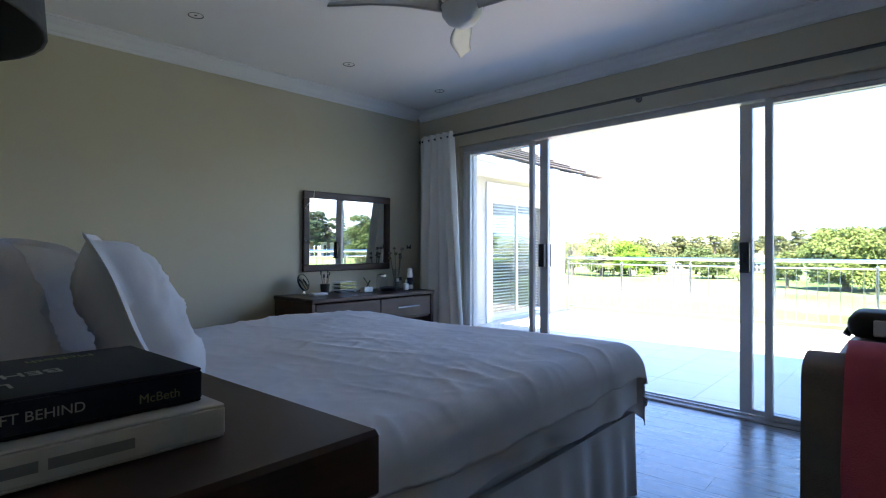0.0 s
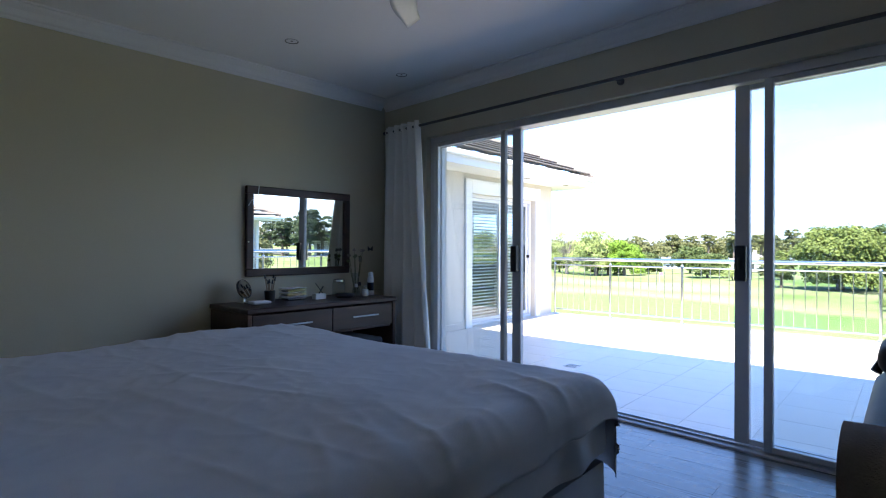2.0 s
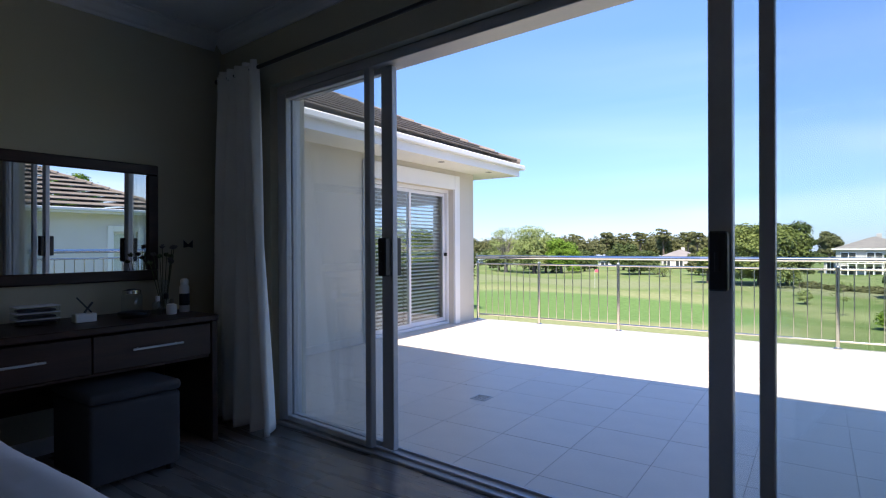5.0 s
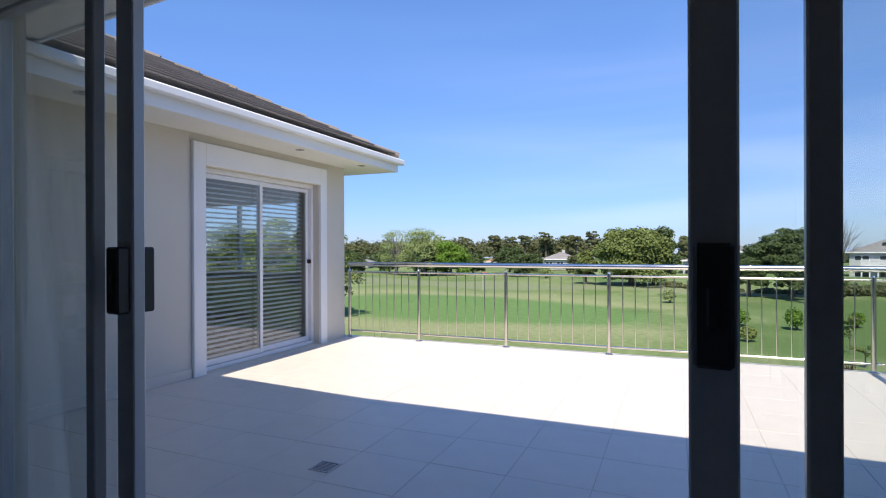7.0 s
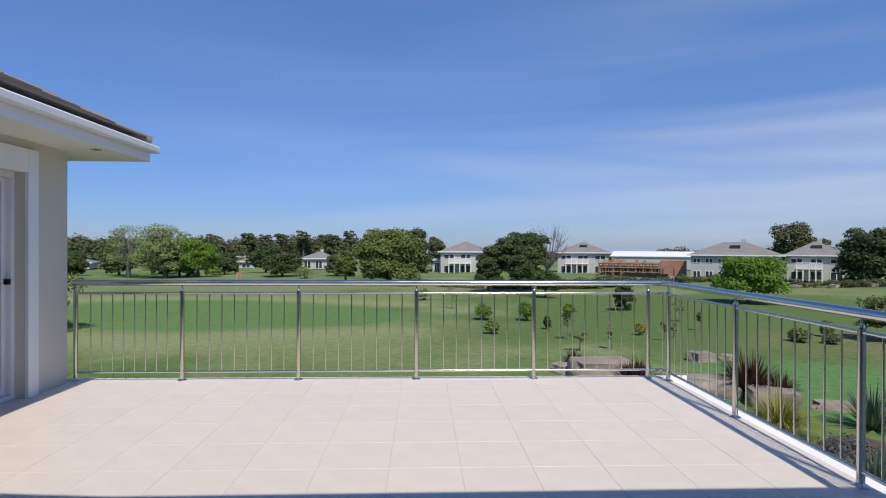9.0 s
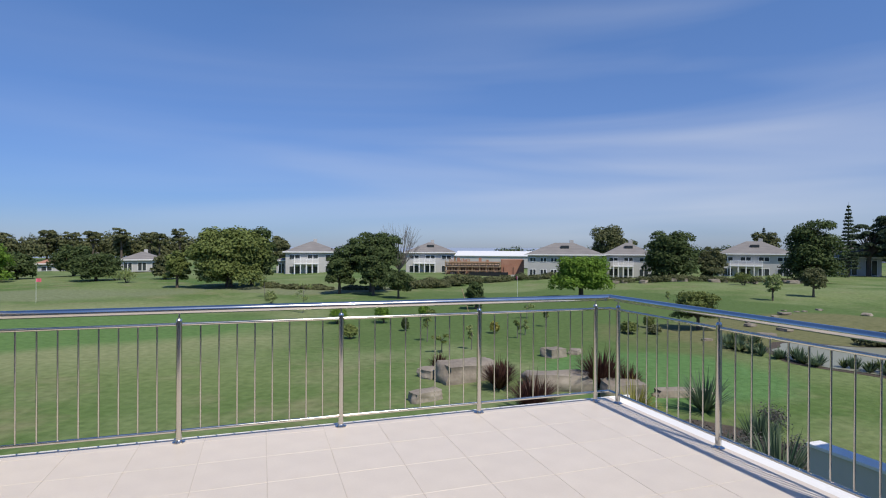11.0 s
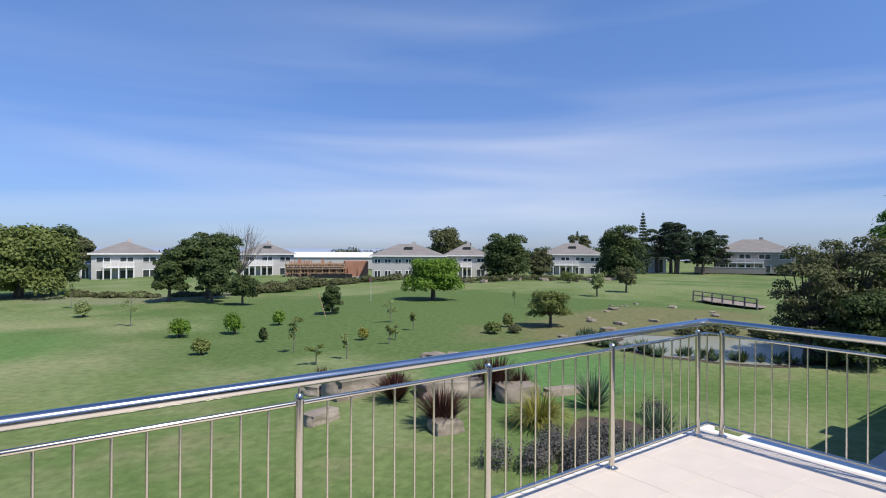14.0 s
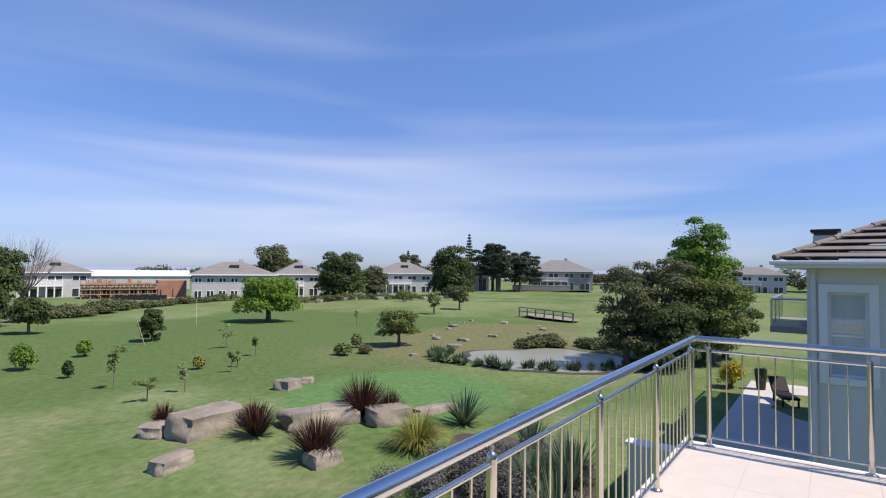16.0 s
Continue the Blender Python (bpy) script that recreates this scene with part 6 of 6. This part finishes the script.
# ---- houses ----
def house(x, y, yaw, w, d, eave, ridge, wall, label, bays=4, storeys=2, roofm=ROOF_FAR, balcony=True, solar=False):
    """Hip-roofed house facing -y before it is turned; windows are set in real recess frames."""
    t = thing("house", pose(x, y, GZ - 0.05, 0, 0, yaw), label, "house", "houses across the golf course")
    part("wall", box(-w / 2, w / 2, -d / 2, d / 2, 0, eave), wall, t)
    o = 0.5
    bm = bmesh.new()
    hw, hd = w / 2 + o, d / 2 + o
    rl = max(0.3, hw - hd)
    b = [bm.verts.new(p) for p in ((-hw, -hd, eave), (hw, -hd, eave), (hw, hd, eave), (-hw, hd, eave))]
    r = [bm.verts.new((-rl, 0, ridge)), bm.verts.new((rl, 0, ridge))]
    for f in ((b[0], b[1], r[1], r[0]), (b[1], b[2], r[1]), (b[2], b[3], r[0], r[1]), (b[3], b[0], r[0]), (b[3], b[2], b[1], b[0])):
        bm.faces.new(f)
    rf = part("roof", bm, roofm, t, "hipped tile roof")
    for yy in (-hd, hd):
        part("fascia", box(-hw, hw, yy - 0.04, yy + 0.04, eave - 0.16, eave + 0.03), WHITE, rf)
    for xx in (-hw, hw):
        part("fascia", box(xx - 0.04, xx + 0.04, -hd + 0.05, hd - 0.05, eave - 0.16, eave + 0.03), WHITE, rf)
    part("chimney", box(rl * 0.6, rl * 0.6 + 0.7, 0.3, 1.0, ridge - 0.6, ridge + 0.5, 0.02), wall, rf)
    if solar:
        part("skylight", box(-0.6, 0.8, -hd * 0.42 - 0.5, -hd * 0.42 + 0.5, eave + (ridge - eave) * 0.5, eave + (ridge - eave) * 0.5 + 0.5), DARK_PANE, rf)
    sh = (eave - 0.1) / storeys
    for s in range(storeys):
        for k in range(bays):
            wx = -w / 2 + w * (k + 0.5) / bays
            ww, z0, z1 = w / bays * 0.62, s * sh + (0.15 if s == 0 else 0.75), (s + 1) * sh - 0.45
            wn_ = part("window", box(wx - ww / 2, wx + ww / 2, -d / 2 - 0.05, -d / 2 + 0.02, z0, z1), WHITE, t)
            for j in (0, 1):
                part("pane", box(wx - ww / 2 + 0.08 + j * ww / 2, wx - 0.05 + j * ww / 2 - (0.03 if j else 0), -d / 2 - 0.07, -d / 2 - 0.051, z0 + 0.08, z1 - 0.08), DARK_PANE, wn_)
        for yy in (-d * 0.22, d * 0.22):
            for xx in (-w / 2, w / 2):
                wn_ = part("window", box(xx - 0.05, xx + 0.05, yy - 0.6, yy + 0.6, s * sh + 0.85, (s + 1) * sh - 0.5), WHITE, t)
                part("pane", box(xx - 0.07, xx + 0.07, yy - 0.5, yy + 0.5, s * sh + 0.95, (s + 1) * sh - 0.6), DARK_PANE, wn_)
    if balcony:
        bw = w * 0.45
        bx = -w * 0.12
        bl = part("balcony", box(bx - bw / 2, bx + bw / 2, -d / 2 - 1.5, -d / 2 - 0.08, sh - 0.12, sh + 0.1), WHITE, t)
        for k in range(5):
            px = bx - bw / 2 + 0.1 + k * (bw - 0.2) / 4
            part("column", box(px - 0.08, px + 0.08, -d / 2 - 1.45, -d / 2 - 1.29, 0, sh - 0.121), WHITE, bl)
            part("rail_post", box(px - 0.03, px + 0.03, -d / 2 - 1.42, -d / 2 - 1.36, sh + 0.101, sh + 0.95), WHITE, bl)
        for h in (0.3, 0.5, 0.7, 0.9):
            part("rail", box(bx - bw / 2, bx + bw / 2, -d / 2 - 1.41, -d / 2 - 1.37, sh + h, sh + h + 0.05), WHITE, bl)
    return t


house(11.9, 107, -4, 9.6, 9, 4.2, 6.1, FAR_WALL, "pale two-storey house with grey hipped roof and balcony", 3)
house(7.2, 108, -4, 3.4, 6, 2.6, 3.0, FAR_WALL, "white flat annexe beside the pale house", 2, 1, balcony=False)
house(35.4, 107, -16, 9.5, 9, 4.1, 6.1, FAR_WALL, "pale two-storey house with grey hipped roof", 3, solar=True)
house(53.2, 84.5, -30, 12.2, 9, 4.0, 6.0, FAR_WALL, "long two-storey house with white window bays", 7, solar=True, balcony=False)
house(66.5, 84.5, -35, 7.6, 9, 4.0, 6.1, FAR_WALL, "pale two-storey house partly behind trees", 3, solar=True)
house(90.0, 78.5, -46, 11.5, 9, 4.2, 6.5, FAR_WALL, "pale two-storey house behind dark trees", 4, solar=True)
house(134.0, 62.0, -62, 15.5, 11, 4.9, 7.7, TAUPE_WALL, "taupe two-storey house with white balcony", 4)
house(150.0, 19.0, -84, 12.5, 9, 4.6, 6.4, FAR_WALL, "white two-storey house beyond the lawn", 4)
house(112.0, 76.0, -55, 9.0, 9, 3.6, 6.2, FAR_WALL, "low pale house behind the pines", 3, 1, balcony=False)
house(-20.3, 125.0, 8, 7.4, 7, 2.4, 3.9, FAR_WALL, "low white house between trees", 3, 1, balcony=False)
house(-36.0, 128.0, 10, 5.8, 6, 1.6, 2.9, FAR_WALL, "low house with red-brown roof between trees", 2, 1, BRICK, balcony=False)
house(-31.0, 133.0, 10, 5.0, 6, 1.8, 3.1, TAUPE_WALL, "low house with grey roof between trees", 2, 1, balcony=False)
house(-75.0, 122.0, 20, 10.0, 7, 1.4, 2.7, FAR_WALL, "low far house seen past the wing", 3, 1, balcony=False)

# garden walls before the far house
gw = thing("garden_wall", pose(123.0, 62.0, GZ, 0, 0, -62), "low grey plastered garden wall", "wall")
part("wall", box(-7, 7, -0.1, 0.1, 0, 1.3), TAUPE_WALL, gw)
part("coping", box(-7.05, 7.05, -0.14, 0.14, 1.301, 1.37), WHITE, gw)

# building site
site = thing("building_site", pose(41.0, 92.5, GZ, 0, 0, -24), "unfinished brick building with timber scaffolding", "building")
part("ground_floor", box(-6.2, 6.2, -3.5, 3.5, 0, 0.3), PAVING, site)
for k in range(8):
    part("brick_pier", box(-6.2 + k * 1.68, -5.6 + k * 1.68, -3.5, -2.9, 0.3, 1.7), BRICK, site)
part("back_wall", box(-6.2, 6.2, 2.9, 3.5, 0.3, 2.4), BRICK, site)
part("floor_deck", box(-6.5, 3.4, -3.9, 3.5, 1.7, 2.0), TIMBER, site, "timber shuttering deck")
part("brick_block", box(3.42, 7.4, -3.3, 3.5, 0.3, 2.9), BRICK, site)
for k in range(20):
    part("prop", rod((-6.3 + k * 0.5, -3.7, 0.0), (-6.3 + k * 0.5, -3.7, 1.7), 0.05, n=5), TIMBER, site)
    part("rail_stub", box(-6.35 + k * 0.5, -6.2 + k * 0.5, -3.95, -3.85, 2.0, 2.35), TIMBER, site)
part("guard_board", box(-6.5, 3.4, -3.99, -3.96, 2.2, 2.4), TIMBER, site)
rr = random.Random(9)
for k in range(14):
    x = -6 + k * 0.28
    part("column_bar", box(x, x + 0.16, -1.0, -0.84, 2.0, 2.6 + rr.uniform(0.1, 0.7)), BRICK if k % 2 else TIMBER, site)
for k in range(9):
    part("scaffold_post", rod((-6.4 + k * 1.2, -4.2, 0.0), (-6.4 + k * 1.2, -4.2, 2.9 - 0.3 * (k % 3)), 0.06, n=5), TIMBER, site)
for z in (0.9, 1.6, 2.45):
    part("scaffold_board", box(-6.5, 3.3, -4.35, -4.1, z, z + 0.1), TIMBER, site)
for k in range(7):
    part("brick_pillar", box(-5.8 + k * 1.3, -5.3 + k * 1.3, -1.6, -1.1, 2.0, 2.5 + 0.35 * ((k * 5) % 3)), BRICK, site)
part("dark_netting", box(-2.2, 4.6, -4.4, -4.35, 0.0, 0.75), BLACK, site)
shed = thing("warehouse", pose(60.6, 131.0, GZ, 0, 0, -26), "long warehouse with a white roof", "building")
part("wall", box(-9.5, 9.5, -8, 8, 0, 3.0), FAR_WALL, shed)
bm = bmesh.new()
q = [bm.verts.new(p) for p in ((-9.8, -8.3, 3.0), (9.8, -8.3, 3.0), (9.8, 0, 4.1), (-9.8, 0, 4.1), (9.8, 8.3, 3.0), (-9.8, 8.3, 3.0))]
bm.faces.new((q[0], q[1], q[2], q[3]))
bm.faces.new((q[3], q[2], q[4], q[5]))
thicken(part("roof", bm, WHITE, shed, "white sheet roof"), 0.15)

# ---- neighbouring house beside the terrace ----
NBX, NBY = 12.0, 4.35
nb = thing("neighbour_house", pose(0, 0, 0), "grey-beige plastered house with white window surrounds", "house")
W0, W1, WZ0, WZ1 = 3.48, 4.05, -0.20, 1.26
part("wall", box(NBX, NBX + 0.25, W1, NBY, GZ - 0.05, 1.68), NB_WALL, nb)
part("wall", box(NBX, NBX + 0.25, -14.0, W0, GZ - 0.05, 1.68), NB_WALL, nb)
part("wall", box(NBX, NBX + 0.25, W0, W1, WZ1, 1.68), NB_WALL, nb)
part("wall", box(NBX, NBX + 0.25, W0, W1, GZ - 0.05, WZ0), NB_WALL, nb)
part("end_wall", box(NBX + 0.2501, NBX + 14, NBY - 0.25, NBY, GZ - 0.05, 1.68), NB_WALL, nb)
part("back_wall", box(NBX + 13.8, NBX + 14, -14.0, NBY - 0.251, GZ - 0.05, 1.68), NB_WALL, nb)
w_ = part("window", box(NBX + 0.14, NBX + 0.16, W0, W1, WZ0, WZ1), SLAT, nb, "closed pale shutters behind glass")
for b in ((W0 - 0.13, W0, WZ0 - 0.12, WZ1 + 0.14), (W1, W1 + 0.13, WZ0 - 0.12, WZ1 + 0.14), (W0, W1, WZ1, WZ1 + 0.138), (W0 - 0.0, W1, WZ0 - 0.119, WZ0)):
    part("surround", box(NBX - 0.035, NBX - 0.0005, b[0], b[1], b[2], b[3], 0.004), WHITE, w_)
for b in ((W0, W0 + 0.05, WZ0, WZ1), (W1 - 0.05, W1, WZ0, WZ1), (W0 + 0.05, W1 - 0.05, WZ1 - 0.05, WZ1), (W0 + 0.05, W1 - 0.05, WZ0, WZ0 + 0.05), (W0 + 0.05, W1 - 0.05, 0.72, 0.78), (W0 + 0.05, W1 - 0.05, 0.24, 0.29)):
    part("frame", box(NBX + 0.08, NBX + 0.139, *b), ALU_PALE, w_)
part("pane", box(NBX + 0.105, NBX + 0.110, W0 + 0.05, W1 - 0.05, WZ0 + 0.05, WZ1 - 0.05), TINTED, w_)
eave_roof("neighbour_roof", "hipped brown tile roof of the neighbouring house", NBX, NBX + 14.0, -14.0, NBY, 1.68, 0.45, 0.45, 23, ROOF_TILE, (0, 1, 2), 0.12)
pipe = tagged(part("downpipe", rod((NBX - 0.05, NBY - 0.1, GZ), (NBX - 0.05, NBY - 0.1, 1.7), 0.04, n=10), NB_WALL, smooth=True), "pale grey downpipe on the neighbouring house corner", "downpipe")
chm = thing("chimney", pose(21.0, 4.12, 1.38), "plastered chimney with a dark cap", "chimney")
part("stack", box(-0.45, 0.45, -0.32, 0.32, 0, 1.35, 0.02), PLASTER, chm)
part("cap", box(-0.52, 0.52, -0.39, 0.39, 1.45, 1.53, 0.02), BLACK, chm)
for x in (-0.4, 0.4):
    part("prop", box(x - 0.05, x + 0.05, -0.3, 0.3, 1.3501, 1.4499), BLACK, chm)
gw = thing("garden_wall", pose(11.72, 5.88, GZ), "low grey garden wall with white coping below the terrace", "wall")
part("wall", box(-0.12, 0.12, -1.5, 1.5, -0.05, 1.80), PLASTER, gw)
part("coping", box(-0.16, 0.16, -1.51, 1.54, 1.801, 1.86, 0.008), WHITE, gw, "white coping")
# balcony and patio behind the corner
bal = thing("neighbour_balcony", pose(0, 0, 0), "upstairs balcony with glass balustrade on steel posts", "balcony")
part("deck", box(22.5, 27.5, NBY, 5.75, -0.5, -0.3), TAUPE_WALL, bal)
part("balustrade_glass", box(22.5, 27.5, 5.70, 5.715, -0.25, 0.6), TINTED, bal)
part("balustrade_glass", box(22.5, 22.515, NBY + 0.02, 5.695, -0.25, 0.6), TINTED, bal)
part("handrail", rod((22.5, 5.71, 0.66), (27.5, 5.71, 0.66), 0.035, n=8), STEEL, bal)
part("handrail", rod((22.5, NBY + 0.02, 0.66), (22.5, 5.69, 0.66), 0.035, n=8), STEEL, bal)
for x in (22.5, 24.2, 25.9, 27.5):
    part("post", rod((x, 5.71, -0.3), (x, 5.71, 0.62), 0.03, n=8), STEEL, bal)
slab("patio", 17.5, 30.5, NBY + 0.01, 7.2, GZ - 0.1, GZ + 0.05, PAVING, "pale paved patio beside the neighbouring house", 0.01, "patio")
lo = thing("sun_lounger", pose(26.2, 5.6, GZ + 0.05, 0, 0, 20), "dark sun lounger with a raised back on the patio", "lounger")
part("mattress", box(-0.9, 0.35, -0.32, 0.32, 0.30, 0.40, 0.03), LEATHER, lo)
bm = box(0, 0.75, -0.32, 0.32, -0.04, 0.05, 0.03)
bmesh.ops.transform(bm, matrix=pose(0.36, 0, 0.36, 0, -45, 0), verts=bm.verts)
part("backrest", bm, LEATHER, lo)
for x in (-0.8, 0.3):
    for y in (-0.27, 0.27):
        part("leg", box(x - 0.03, x + 0.03, y - 0.03, y + 0.03, 0, 0.299), BLACK, lo)
pot = thing("plant_pot", pose(28.5, 6.6, GZ + 0.05), "tall dark plant pot on the patio", "pot")
part("pot", lathe([(0.18, 0), (0.26, 0.9), (0.22, 0.9), (0.2, 0.75)], 14), BLACK, pot, smooth=True)
spiky("pot_plant", 28.5, 6.6, 1.0, 0.7, LEAF_DARK, "dark spiky plant in the patio pot", 400, 50, 0.03, 0.3)

# ---- floor pieces ----
def piece_mesh(name, a, b, t, bev, material):
    bm = box(-a / 2, a / 2, -b / 2, b / 2, -t, 0, 0)
    top = [e for e in bm.edges if all(v.co.z > -1e-6 for v in e.verts)]
    bmesh.ops.bevel(bm, geom=top, offset=bev, segments=1, affect="EDGES")
    me = bpy.data.meshes.new(name)
    bm.to_mesh(me)
    bm.free()
    me.materials.append(material)
    return me


P = 0.435
terrace = bpy.data.objects["terrace_slab"]
rr = random.Random(3)
meshes = {}
for i in range(-7, 10):
    for j in range(-2, 12):
        x0, x1 = max(2.40 + i * P, 0.002), min(2.40 + (i + 1) * P, TX1)
        y0, y1 = max(0.66 + j * P, -0.13), min(0.66 + (j + 1) * P, TY1)
        if x1 - x0 < 0.02 or y1 - y0 < 0.02:
            continue
        a, b = round(x1 - x0 - 0.0028, 4), round(y1 - y0 - 0.0028, 4)
        if (a, b) not in meshes:
            meshes[(a, b)] = piece_mesh("tile", a, b, 0.0095, 0.0012, TILE)
        ob = new("tile", meshes[(a, b)])
        ob.parent = terrace
        ob.location = ((x0 + x1) / 2, (y0 + y1) / 2, rr.uniform(-0.0005, 0.0003))
floor_ob = bpy.data.objects["floor"]
rr = random.Random(6)
meshes = {}
row, y = 0, BY
while y < -0.04:
    y1 = min(y + 0.192, -0.03)
    x = LX - 0.32 - rr.uniform(0, 1.1)
    while x < RX:
        xa, xb = max(x, LX - 0.32), min(x + 1.28, RX)
        x += 1.28
        if xb - xa < 0.03:
            continue
        k = (round(xb - xa - 0.0008, 4), round(y1 - y - 0.0008, 4))
        if k not in meshes:
            meshes[k] = piece_mesh("plank", *k, 0.0115, 0.0006, WOOD_FLOOR)
        ob = new("plank", meshes[k])
        ob.parent = floor_ob
        ob.location = ((xa + xb) / 2, (y + y1) / 2, FZ)
    y = y1
